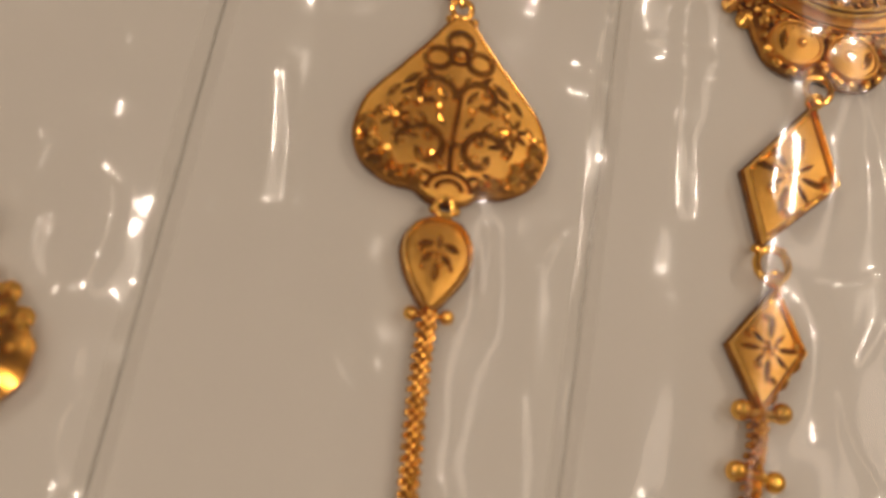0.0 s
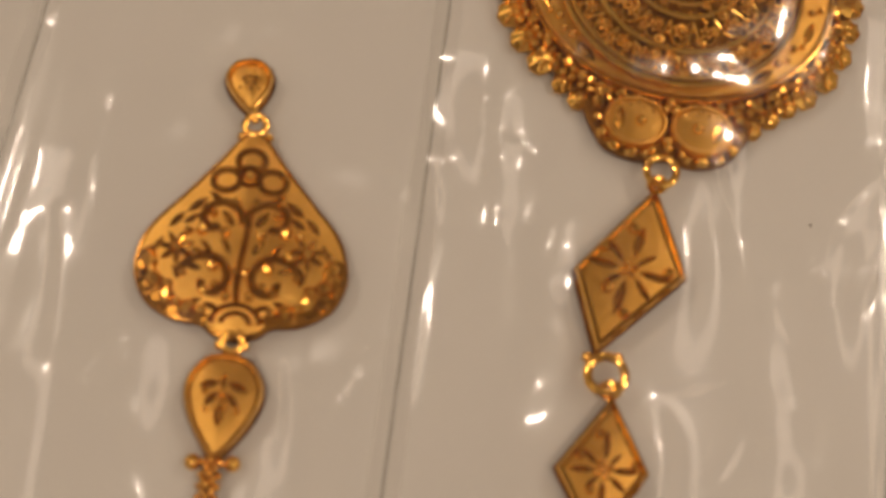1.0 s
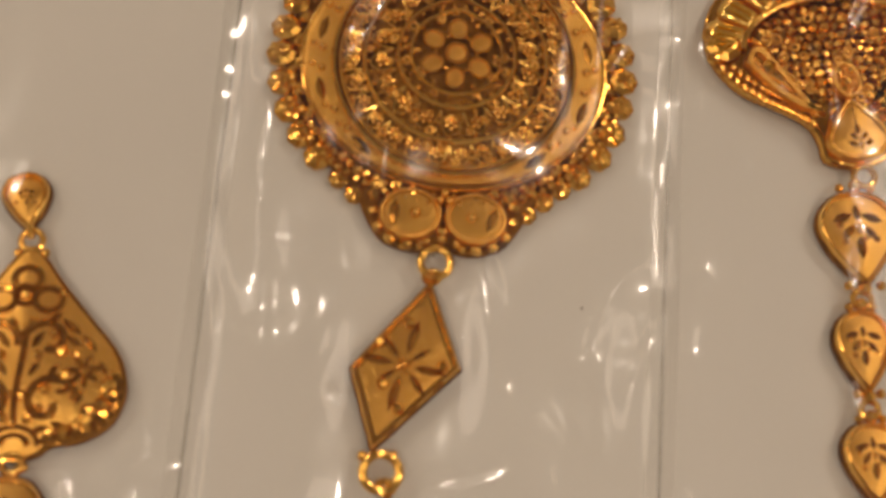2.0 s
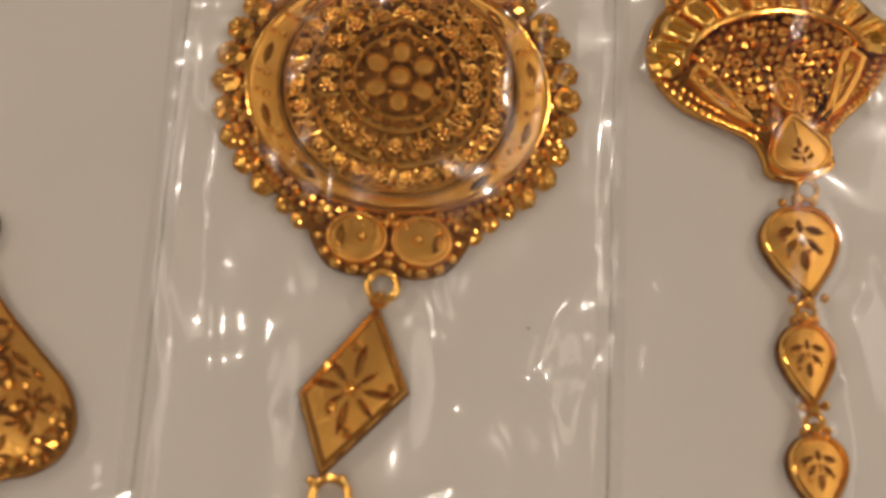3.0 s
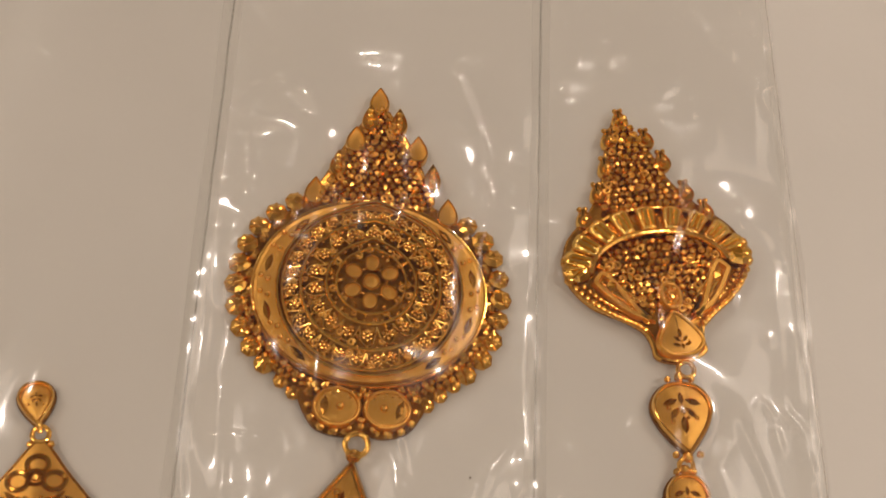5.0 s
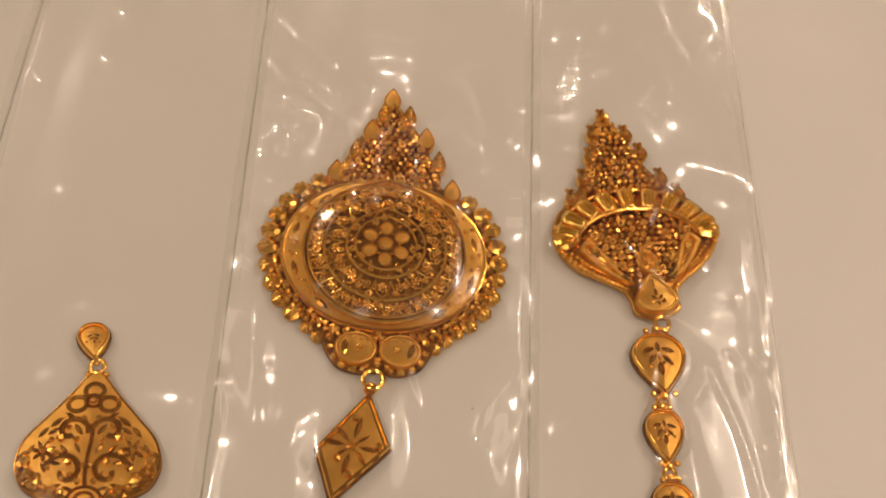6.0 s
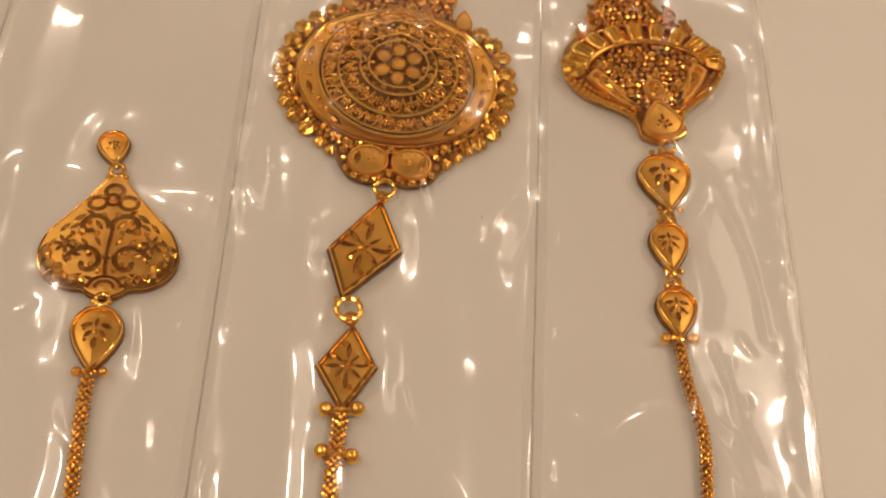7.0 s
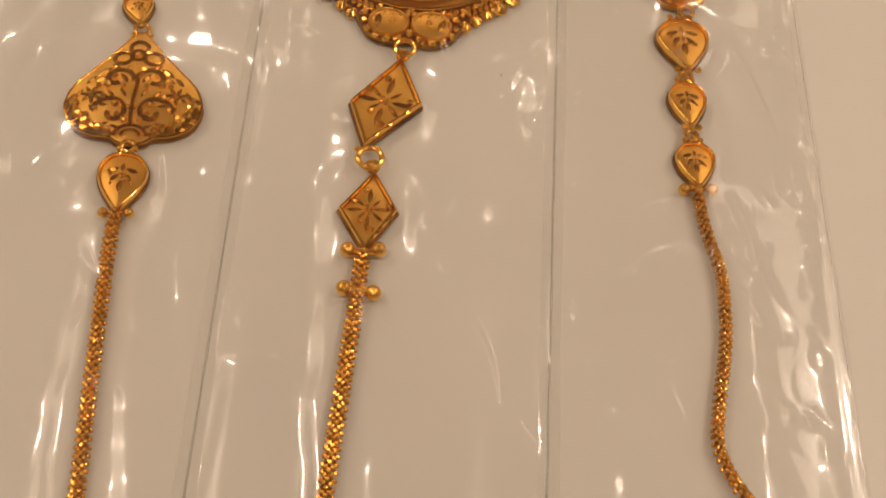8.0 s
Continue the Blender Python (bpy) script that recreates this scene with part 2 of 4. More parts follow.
def drop_setting(parent, x, y, w, h, rz, z=0.2, tall=2.3):
    """A pear-shaped setting with an upright wall, a rolled rim and a satin face, the point towards the chain."""
    c, s = math.cos(radians(rz)), math.sin(radians(rz))
    out = [(x + px * c - py * s, y + px * s + py * c) for px, py in teardrop(w, h)]
    wall = part("setting", loft(out, [(0.25, z), (0, z + 0.4), (0, z + tall - 0.5), (0.10, z + tall - 0.1), (0.24, z + tall), (0.36, z + tall - 0.10), (0.46, z + tall - 0.62)]), GOLD_SHINY, parent, "polished pear-shaped setting with a rolled rim")
    # added plate, dark to stand for the contact shade round the setting's foot
    part("edge_shade_plate", loft([tuple(q) for q in inset(out, -0.16)], [(0.3, z - 0.1), (0, z), (0, z + tall * 0.38), (0.12, z + tall * 0.45)]), GOLD_SHADE, wall, "dark gold plate for the shade under the setting")
    face = part("face", domed([tuple(q) for q in inset(out, 0.42)], z + tall - 0.9, z + tall - 0.64, 0.32, 5, (x, y)), GOLD_SATIN, wall, "satin gold face with engraved leaves")
    spray(face, x + 0.05 * h * s, y + 0.06 * h * c, z + tall - 0.36, w * (0.44 if w > 5 else 0.26), rz)
    for k in range(3):
        glint(face, x + (k - 1) * w * 0.2, y - 0.04 * h + (k % 2) * 0.1 * h, z + tall - 0.45, 0.05 * w)
    return wall


def ring(parent, x, y, z, r, wire, name="jump_ring", tilt=0.0):
    bm = tube([(r * math.cos(k * math.tau / 22), r * math.sin(k * math.tau / 22), 0) for k in range(22)], wire, True, 8)
    me = mesh_of(bm, name, GOLD_SHINY)
    return piece(name, me, parent, x, y, z, 0, 1.0, tilt)


def chain_part(parent, way, label, r=0.95):
    """A round foxtail chain: staggered rounded links round a smooth line."""
    way = [np.array(p, float) for p in way]
    dense = []
    for i in range(len(way) - 1):
        p0, p1, p2, p3 = way[max(i - 1, 0)], way[i], way[i + 1], way[min(i + 2, len(way) - 1)]
        for j in range(24):
            t = j / 24
            dense.append(0.5 * (2 * p1 + (p2 - p0) * t + (2 * p0 - 5 * p1 + 4 * p2 - p3) * t * t + (3 * p1 - p0 - 3 * p2 + p3) * t**3))
    dense = np.array(dense)
    far = np.r_[0, np.cumsum(np.linalg.norm(np.diff(dense, axis=0), axis=1))]
    verts, faces = [], []
    unit = bmesh.new()
    bmesh.ops.create_uvsphere(unit, u_segments=7, v_segments=5, radius=1.0)
    uv = np.array([v.co[:] for v in unit.verts])
    uf = [[v.index for v in f.verts] for f in unit.faces]
    unit.free()
    rng = random.Random(5)
    d = 0.0
    while d < far[-1] - 1.3:
        x, y = np.interp(d, far, dense[:, 0]), np.interp(d, far, dense[:, 1])
        x2, y2 = np.interp(d + 0.6, far, dense[:, 0]), np.interp(d + 0.6, far, dense[:, 1])
        a = math.atan2(y2 - y, x2 - x)
        for lane, lift, along in ((-1, -0.3, 0.0), (1, -0.3, 0.0), (-0.52, 0.28, 0.54), (0.52, 0.28, 0.54), (0, 0.5, 0.0)):
            m = Matrix.Translation((x, y, 1.2)) @ Matrix.Rotation(a, 4, "Z") @ Matrix.Translation((along, lane * r * 0.66, lift + rng.uniform(-0.12, 0.12))) @ Matrix.Rotation(radians(lane * 28 + rng.uniform(-22, 22)), 4, "Z") @ Matrix.Diagonal((0.47, 0.31 * r, 0.40, 1))
            base = len(verts)
            q = uv @ np.array(m.to_3x3()).T + np.array(m.translation)
            verts += (q * MM).tolist()
            faces += [[base + i for i in f] for f in uf]
        d += rng.uniform(0.98, 1.18)
    me = bpy.data.meshes.new("chain")
    me.from_pydata(verts, [], faces)
    me.materials.append(GOLD_CHAIN)
    ob = new("chain", me)
    ob.parent = parent
    # dark tube added inside so the gaps between links look shaded
    part("shade_core", tube([(q[0], q[1], 1.15) for q in dense[:-1:3]], 0.45 * r, False, 8), GOLD_SHADE, ob)
    return tagged(ob, label, kind="stuff")


# ---- the room that closes the place ----
def box(name, x0, y0, z0, x1, y1, z1, mat, label, kind="structure", category=""):
    bm = bmesh.new()
    bmesh.ops.create_cube(bm, size=1.0, matrix=Matrix.Translation(((x0 + x1) / 2, (y0 + y1) / 2, (z0 + z1) / 2)) @ Matrix.Diagonal((x1 - x0, y1 - y0, z1 - z0, 1)))
    return tagged(new(name, mesh_of(bm, name, mat, 1.0, False)), label, category, kind=kind)


box("floor", -2.6, -2.6, -1.0, 2.6, 2.6, -0.9, FLOOR, "dark tiled shop floor", category="floor")
box("ceiling", -2.6, -2.6, CEIL + 0.03, 2.6, 2.6, CEIL + 0.13, CEILING, "off-white painted ceiling", category="ceiling")
for nm, b in (("wall_north", (-2.7, 2.6, 2.7, 2.7)), ("wall_south", (-2.7, -2.7, 2.7, -2.6)), ("wall_west", (-2.7, -2.6, -2.6, 2.6)), ("wall_east", (2.6, -2.6, 2.7, 2.6))):
    box(nm, b[0], b[1], -1.0, b[2], b[3], CEIL + 0.13, WALL, "plain cream painted wall", category="wall")


def counter():
    ob = thing("counter", 0, 0, 0, 0, "pale laminate counter top on a plain base", "counter")
    bm = bmesh.new()
    bmesh.ops.create_cube(bm, size=1.0, matrix=Matrix.Translation((0, 0, -20)) @ Matrix.Diagonal((1500, 800, 40, 1)))
    bmesh.ops.bevel(bm, geom=bm.edges[:], offset=3, segments=3, affect="EDGES")
    part("worktop", bm, TABLE, ob, "pale grey-beige laminate worktop")
    bm = bmesh.new()
    bmesh.ops.create_cube(bm, size=1.0, matrix=Matrix.Translation((0, 0, -470)) @ Matrix.Diagonal((1400, 700, 860, 1)))
    bmesh.ops.bevel(bm, geom=bm.edges[:], offset=5, segments=2, affect="EDGES")
    part("base", bm, WALL, ob, "plain cream counter base")


counter()


def ceiling_lamp(x, y, r):
    ob = thing("ceiling_lamp", x * 1000, y * 1000, CEIL * 1000, 0, "round white recessed ceiling lamp, switched on", "lamp", "ceiling lamps")
    bm = loft(ellipse(r * 1120, r * 1120, 40), [(0, 30), (0, 2), (4, -4), (r * 100, -4), (r * 120, 2), (r * 120, 30)], cap=False)
    part("rim", bm, LAMP_RIM, ob)
    lamp = bpy.data.lights.new("ceiling_lamp_light", "AREA")
    lamp.shape, lamp.size, lamp.energy, lamp.color = "DISK", 2 * r, LAMP_POWER, WARM
    li = new("ceiling_lamp_light", lamp)
    li.location = (x, y, CEIL)


for lx, ly in LAMPS:
    ceiling_lamp(lx, ly, LAMP_R)


def unseen_panel(x, y, w, h, watts):
    """A flat square-cornered panel light, unseen, added flush in the ceiling for soft streaks on the film."""
    ob = thing("unseen_panel", x * 1000, y * 1000, CEIL * 1000, 0, "flat white rectangular ceiling panel light, switched on, unseen and added for film streaks", "lamp", "panel lights")
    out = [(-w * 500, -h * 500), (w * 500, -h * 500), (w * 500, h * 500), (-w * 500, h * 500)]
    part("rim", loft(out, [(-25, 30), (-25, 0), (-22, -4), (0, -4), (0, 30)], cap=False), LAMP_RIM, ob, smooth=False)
    lamp = bpy.data.lights.new("unseen_panel_light", "AREA")
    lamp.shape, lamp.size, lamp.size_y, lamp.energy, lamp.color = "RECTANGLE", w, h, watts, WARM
    li = new("unseen_panel_light", lamp)
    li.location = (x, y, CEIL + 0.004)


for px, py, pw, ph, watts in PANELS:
    unseen_panel(px, py, pw, ph, watts)


# ---- pendants ----
def leaf_pendant():
    ob = thing("leaf_pendant", -42.6, -20.7, 0.3, 0, "gold leaf-shaped ear pendant engraved with flowers, on a chain", "pendant", "gold pendants")
    half = [(0, 0.2), (1.2, -0.6), (3.4, -3.6), (6.2, -7.0), (8.8, -10.2), (9.8, -12.9), (9.75, -15.2), (8.5, -17.6), (5.9, -19.1), (3.3, -19.5), (2.0, -20.4), (0, -20.9)]
    out = half_spline(half, 5)
    # plate added under the leaf; its dark colour draws the shaded lower edge
    part("edge_shade_plate", loft([tuple(q) for q in inset(out, -0.12)], [(0.3, -0.05), (0, 0.1), (0, 0.75), (0.15, 0.95)]), GOLD_SHADE, ob, "dark gold plate for the shade along the leaf edge")
    plate = part("plate", domed(out, 0.0, 1.3, 1.0, 8, (0, -13)), GOLD_SATIN, ob, "satin gold leaf-shaped plate")
    # rim wire in the darkened gold, for the shaded edge of the leaf
    part("rim", tube([(x, y, 1.25) for x, y in inset(out, 0.10)], 0.20, True, 7), GOLD_CUT, ob, "thin gold rim, the dark of its edge shade in the colour")

    rim_xy = np.array(out) - (0, -13)
    rim_a, rim_r = np.arctan2(rim_xy[:, 1], rim_xy[:, 0]), np.linalg.norm(rim_xy, axis=1)
    order = np.argsort(rim_a)

    def z(x, y):
        reach = np.interp(math.atan2(y + 13, x), rim_a[order], rim_r[order], period=math.tau)
        return 1.3 + 1.0 * (1 - min(1.0, math.hypot(x, y + 13) / reach) ** 2) + 0.06

    # quatrefoil and stem, the dim reflections of the engraved lines put into their colour
    for px, py, r in ((0, -3.2, 1.3), (-2.2, -5.3, 1.3), (2.2, -5.3, 1.3)):
        part("petal_outline", tube([(px + a, py + b, z(px + a, py + b)) for a, b in ellipse(r, r * 0.9, 18)], 0.36, True, 6, flat=0.6), GOLD_CUT, plate)
    part("flower_eye", tube([(a, -4.9 + b, z(0, -4.9)) for a, b in ellipse(1.0, 0.95, 16)], 0.28, True, 6), GOLD_CUT, plate)
    piece("granule", GRAIN, plate, 0, -4.9, z(0, -4.9), 0, 0.6)

    def scroll(cx, cy, r0, r1, a0, a1, w=0.42):
        pts = []
        for k in range(20):
            t = k / 19
            a, r = radians(a0 + (a1 - a0) * t), r0 + (r1 - r0) * t
            x, y = cx + r * math.cos(a), cy + r * math.sin(a)
            pts.append((x, y, z(x, y)))
        part("scroll", tube(pts, w, False, 6, flat=0.6), GOLD_CUT, plate)

    part("stem", tube([(0.1 + 0.25 * math.sin(y * 0.5), y, z(0, y)) for y in np.linspace(-8.6, -17.8, 12)], 0.32, False, 6), GOLD_CUT, plate)
    for s in (-1, 1):
        scroll(s * 2.9, -15.6, 2.9, 0.5, 90 - s * 90 + s * 10, 90 - s * 90 + s * 360)
        scroll(s * 2.6, -9.6, 2.5, 0.6, 90 + s * 100, 90 + s * 100 - s * 300)
        for k in range(7):
            a = k * math.tau / 7 + 0.3
            x, y = s * 6.1 + 0.95 * math.cos(a), -12.5 + 0.95 * math.sin(a)
            piece("cut_leaf", CUT, plate, x, y, z(x, y), math.degrees(a), (1.75, 2.0, 2.0))
        cuts(plate, [(s * 4.6, -8.0, 2.6, s * -40), (s * 3.3, -12.4, 1.9, s * 50), (s * 5.0, -9.5, 2.0, s * -35), (s * 2.3, -18.0, 1.8, s * 20), (s * 1.6, -9.4, 2.2, s * 55), (s * 4.0, -17.6, 1.8, s * -20), (s * 1.3, -14.2, 1.6, s * 70), (s * 7.4, -15.6, 1.8, s * 30), (s * 2.9, -7.2, 2.0, s * 35), (s * 6.4, -9.6, 2.2, s * -50), (s * 7.9, -12.2, 1.9, s * -60), (s * 4.3, -14.4, 1.8, s * 10), (s * 1.5, -12.2, 1.9, s * 60), (s * 5.9, -15.0, 1.7, s * 65)], z)
        for k in range(9):
            t = k / 8
            x, y = s * (9.0 - 5.6 * t * t), -13.4 - 5.6 * math.sin(t * 1.45)
            piece("cut_leaf", CUT, plate, x, y, z(x, y) - 0.05, s * (-62 + 72 * t) + (180 if s < 0 else 0), (2.3, 4.2, 3.0), 14 * (-1) ** k, 8)
            glint(plate, x * 0.95, y + 0.6, z(x * 0.95, y + 0.6), 0.85 if k % 2 else 0.55)
        for x, y, r in ((1.0, -7.7, 0.45), (3.4, -2.9 - 1.8, 0.4), (3.9, -10.6, 0.6), (4.3, -13.0, 0.55), (2.6, -14.3, 0.5), (1.1, -17.0, 0.5), (3.2, -16.6, 0.45), (6.6, -16.2, 0.6), (5.3, -15.0, 0.4), (1.7, -10.9, 0.45), (6.1, -12.5, 0.5), (3.0, -8.9, 0.4), (5.2, -10.8, 0.42), (8.2, -14.2, 0.5), (2.2, -16.0, 0.42), (0.5, -14.8, 0.4)):
            glint(plate, s * x, y, z(x, y), r * 1.2)
    for r in (1.3, 2.3):
        part("arc", tube([(r * math.cos(radians(a)), -19.6 + r * 0.8 * math.sin(radians(a)), z(0, -18.6) + 0.05) for a in range(0, 181, 15)], 0.25, False, 6), GOLD_CUT, plate)
    # bail, drops and chain
    drop_setting(ob, -1.1, 5.2, 4.7, 6.0, 8, 0.0, 1.6)
    ring(ob, -0.1, 0.9, 1.2, 1.05, 0.34)
    part("loop", tube([(-0.5, 2.6, 1.3), (-0.3, 1.8, 1.6), (-0.1, 1.0, 1.5)], 0.35), GOLD_SHINY, ob)
    for s in (-1, 1):
        piece("granule", GRAIN, ob, s * 1.3, -0.4, 1.2, 0, 0.5)
        piece("granule", GRAIN, ob, s * 1.1 - 0.1, -21.5, 1.2, 0, 0.55)
        piece("ball", BALL, ob, s * 1.75 - 0.7, -32.3, 1.0, 0, 0.75)
    ring(ob, -0.1, -21.2, 1.2, 0.9, 0.4)
    drop_setting(ob, -0.45, -27.2, 7.1, 9.8, -3, 0.0, 1.8)
    chain_part(ob, [(-0.75, -32.2), (-1.1, -39), (-1.15, -48), (-1.2, -58), (-1.2, -73), (-1.4, -92), (-1.6, -105)], "round woven gold chain", 1.12)
    return ob


def rhombus(parent, verts, z0, tall, label):
    body = part("kite_setting", loft(verts, [(0.3, z0), (0, z0 + 0.3), (0, z0 + tall - 0.35), (0.14, z0 + tall), (0.34, z0 + tall), (0.48, z0 + tall - 0.62)]), GOLD_SHINY, parent, label, False)
    # a dark plate added below the kite in place of its edge shade
    part("edge_shade_plate", loft([tuple(q) for q in inset(verts, -0.2)], [(0.3, z0 - 0.1), (0, z0), (0, z0 + tall * 0.38), (0.12, z0 + tall * 0.45)]), GOLD_SHADE, body, "dark gold plate for the shade under the setting", False)
    c = np.mean(verts, axis=0)
    face = part("face", domed([tuple(q) for q in inset(verts, 0.45)], z0 + tall - 0.9, z0 + tall - 0.66, 0.34, 5, tuple(c)), GOLD_SATIN, body, "satin gold face with an engraved star")
    top, bottom = np.array(verts[0]), np.array(verts[2])
    axis = math.degrees(math.atan2(*(top - bottom)[::-1]))
    size = np.linalg.norm(top - bottom)
    for k, s in ((0, 0.26), (52, 0.20), (96, 0.23), (140, 0.17), (180, 0.26), (232, 0.20), (276, 0.23), (320, 0.17)):
        a = radians(axis + k)
        d = size * s * 0.62
        piece("cut_leaf", CUT, face, c[0] + d * math.cos(a), c[1] + d * math.sin(a), z0 + tall - 0.40, axis + k, (size * s * 0.85, size * s * 0.62, size * s * 0.8))
        if k in (0, 52, 140, 180, 276):
            glint(face, c[0] + d * 1.5 * math.cos(a + 0.2), c[1] + d * 1.5 * math.sin(a + 0.2), z0 + tall - 0.42, size * 0.036)
    for k in range(4):
        glint(face, c[0] + 0.6 * math.cos(k * 1.57 + 0.4), c[1] + 0.6 * math.sin(k * 1.57 + 0.4), z0 + tall - 0.30, 0.38)
    piece("granule", GRAIN, face, c[0], c[1], z0 + tall - 0.25, 0, 0.36)
    for t in (0.25, 0.55, 0.8):
        p = np.array(verts[3]) * (1 - t) + bottom * t
        q = p + (c - p) * 0.03
        piece("cut_leaf", CUT, body, q[0], q[1], z0 + tall, math.degrees(math.atan2(*(bottom - np.array(verts[3]))[::-1])), 1.7)
    return body


def disc_pendant():
    ob = thing("disc_pendant", -0.3, 0, 0.3, -4.9, "large domed round gold pendant with granulated crown and kite drops", "pendant", "gold pendants")
    half = [(0, 16.5), (6, 15.5), (11.5, 12.6), (15.6, 8.6), (17.7, 3.4), (17.6, -2.8), (15.6, -8.0), (12.4, -12.0), (9.2, -15.0), (7.9, -17.6), (6.1, -19.9), (3.0, -20.8), (0, -20.4)]
    # shade between scallops and beads is in this plate's dark colour
    part("base_plate", loft(half_spline(half, 4), [(0.3, 0), (0, 0.3), (0, 0.9), (0.3, 1.15)]), GOLD_SHADE, ob, "gold base plate")
    # the plain crescent, an oval plate that the dome stands on
    oval = ellipse(16.3, 14.1, 64)
    crescent = part("crescent", loft(oval, [(0, 0.9), (0, 1.7), (0.25, 2.0), (0.5, 2.0), (0.7, 1.85), (3.3, 2.25)]), GOLD_SATIN, ob, "plain satin gold crescent band")
    part("rim", tube([(x, y, 1.95) for x, y in ellipse(16.2, 14.0, 64)], 0.26, True, 7), GOLD_SHINY, ob, "polished gold rim wire")
    for k in range(11):
        for s in (-1, 1):
            a = radians(-62 + k * 10.8)
            x, y = s * 14.6 * math.cos(a), 12.9 * math.sin(a)
            if abs(x) > 8.3:
                if k % 3 == 1:
                    piece("cut_leaf", CUT, crescent, x, y, 2.05, math.degrees(math.atan2(y, x)) + 90, (3.0, 3.0, 2.6))
                else:
                    piece("granule", GRAIN, crescent, x - s * 0.5, y, 2.1, 0, 0.46)
                    piece("granule", GRAIN, crescent, x + s * 0.5, y + 0.5, 2.1, 0, 0.36)
    # dome
    dome_out = ellipse(12.7, 12.4, 48)
    # solid dome; its dark colour stands for shade in the openwork holes
    dome = part("dome", domed(dome_out, 1.8, 2.2, 2.5, 10), GOLD_SHADE, ob, "domed gold centre, shade of the openwork holes in its colour")

    def z(r):
        return 2.2 + 2.5 * (1 - (r / 12.6) ** 2)

    def ogee(r, peak):
        pts = []
        for k in range(60):
            a = k * math.tau / 60
            d = r + peak * max(0.0, 1 - abs((math.degrees(a) - 90)) / 26.0) ** 1.6
            pts.append((d * math.cos(a), d * math.sin(a), z(r) + 0.62))
        return pts

    for r, peak, w in ((12.75, 0.9, 0.28), (12.1, 0.9, 0.20), (9.55, 0.5, 0.27), (6.1, 0.6, 0.26), (4.75, 0.4, 0.22)):
        part("wire_ring", tube(ogee(r, peak), w, True, 6), GOLD_WIRE, dome, "twisted gold wire ring")
    for n, r, s in ((18, 7.75, 0.80), (28, 10.75, 0.74)):
        for k in range(n):
            a = (k + 0.5) * math.tau / n
            piece("rosette", ROSETTE, dome, r * math.cos(a), r * math.sin(a), z(r) + 0.45, math.degrees(a), s)
        for k in range(n):
            a0, a1 = k * math.tau / n, (k + 1) * math.tau / n
            lo, hi = (6.5, 9.0) if n == 18 else (9.9, 11.9)
            arch = [(rr * math.cos(a0 + (a1 - a0) * t), rr * math.sin(a0 + (a1 - a0) * t), z(rr) + 0.3) for t in np.linspace(0, 1, 7) for rr in (lo + (hi - lo) * math.sin(math.pi * t) ** 0.6,)]
            part("arch_wire", tube(arch, 0.17, False, 6), GOLD_WIRE, dome)
    for n, r, s in ((44, 9.2, 0.28), (30, 5.75, 0.28), (64, 11.75, 0.30)):
        for k in range(n):
            a = k * math.tau / n
            piece("granule", GRAIN, dome, r * math.cos(a), r * math.sin(a), z(r) + 0.32, 0, s)
    # openwork: grains and curls of wire that fill the bands
    rng = random.Random(21)
    for lo, hi, n in ((6.5, 9.0, 84), (9.9, 11.7, 126), (4.9, 5.7, 22), (4.0, 4.6, 10)):
        for k in range(n):
            a, r = (k + rng.uniform(-0.3, 0.3)) * math.tau / n, rng.uniform(lo, hi)
            if k % 3:
                glint(dome, r * math.cos(a), r * math.sin(a), z(r) + rng.uniform(0.1, 0.5), rng.uniform(0.26, 0.46))
            else:
                piece("curl", CURL, dome, r * math.cos(a), r * math.sin(a), z(r) + 0.3, rng.uniform(0, 360), rng.uniform(0.7, 0.95), rng.uniform(-15, 15), rng.uniform(-15, 15))
    petal = mesh_of(domed(ellipse(1.45, 1.2, 16), 0.0, 0.22, 0.10, 3), "petal", GOLD_SATIN)
    petal_rim = mesh_of(tube([(x, y, 0.30) for x, y in ellipse(1.45, 1.2, 18)], 0.19, True, 6), "petal_rim", GOLD_SHINY)
    for k in range(6):
        a = k * math.tau / 6 + math.pi / 2
        piece("petal", petal, dome, 2.85 * math.cos(a), 2.85 * math.sin(a), z(2.85) + 0.05, math.degrees(a), 0.82)
        piece("petal_rim", petal_rim, dome, 2.85 * math.cos(a), 2.85 * math.sin(a), z(2.85) + 0.08, math.degrees(a), 0.82)
        glint(dome, 2.1 * math.cos(a + 0.52), 2.1 * math.sin(a + 0.52), z(2.1) + 0.2, 0.30)
        glint(dome, 4.1 * math.cos(a + 0.52), 4.1 * math.sin(a + 0.52), z(4.1) + 0.2, 0.42)
    part("flower_centre", tube([(x, y, z(0) + 0.35) for x, y in ellipse(1.1, 1.1, 18)], 0.20, True, 6), GOLD_SHINY, dome)
    piece("petal", petal, dome, 0, 0, z(0) + 0.05, 0, (0.66, 0.8, 1))
    # scalloped edge
    edge = half_spline([(0, 17.0), (6.2, 16.2), (12.2, 13.0), (16.4, 8.8), (18.3, 3.4), (18.2, -2.6), (16.2, -8.0), (12.6, -12.2), (9.0, -15.4), (6, -18), (0, -19)], 12)
    e = np.array(edge) * 0.982
    far = np.r_[0, np.cumsum(np.linalg.norm(np.diff(np.vstack([e, e[:1]]), axis=0), axis=1))]
    e = np.vstack([e, e[:1]])
    d = 0.0
    rng = random.Random(11)
    while d < far[-1]:
        x, y = np.interp(d, far, e[:, 0]), np.interp(d, far, e[:, 1])
        if (abs(x) > 8.2 and y < 13.5):
            a = math.degrees(math.atan2(y, x))
            small = y < -11.5
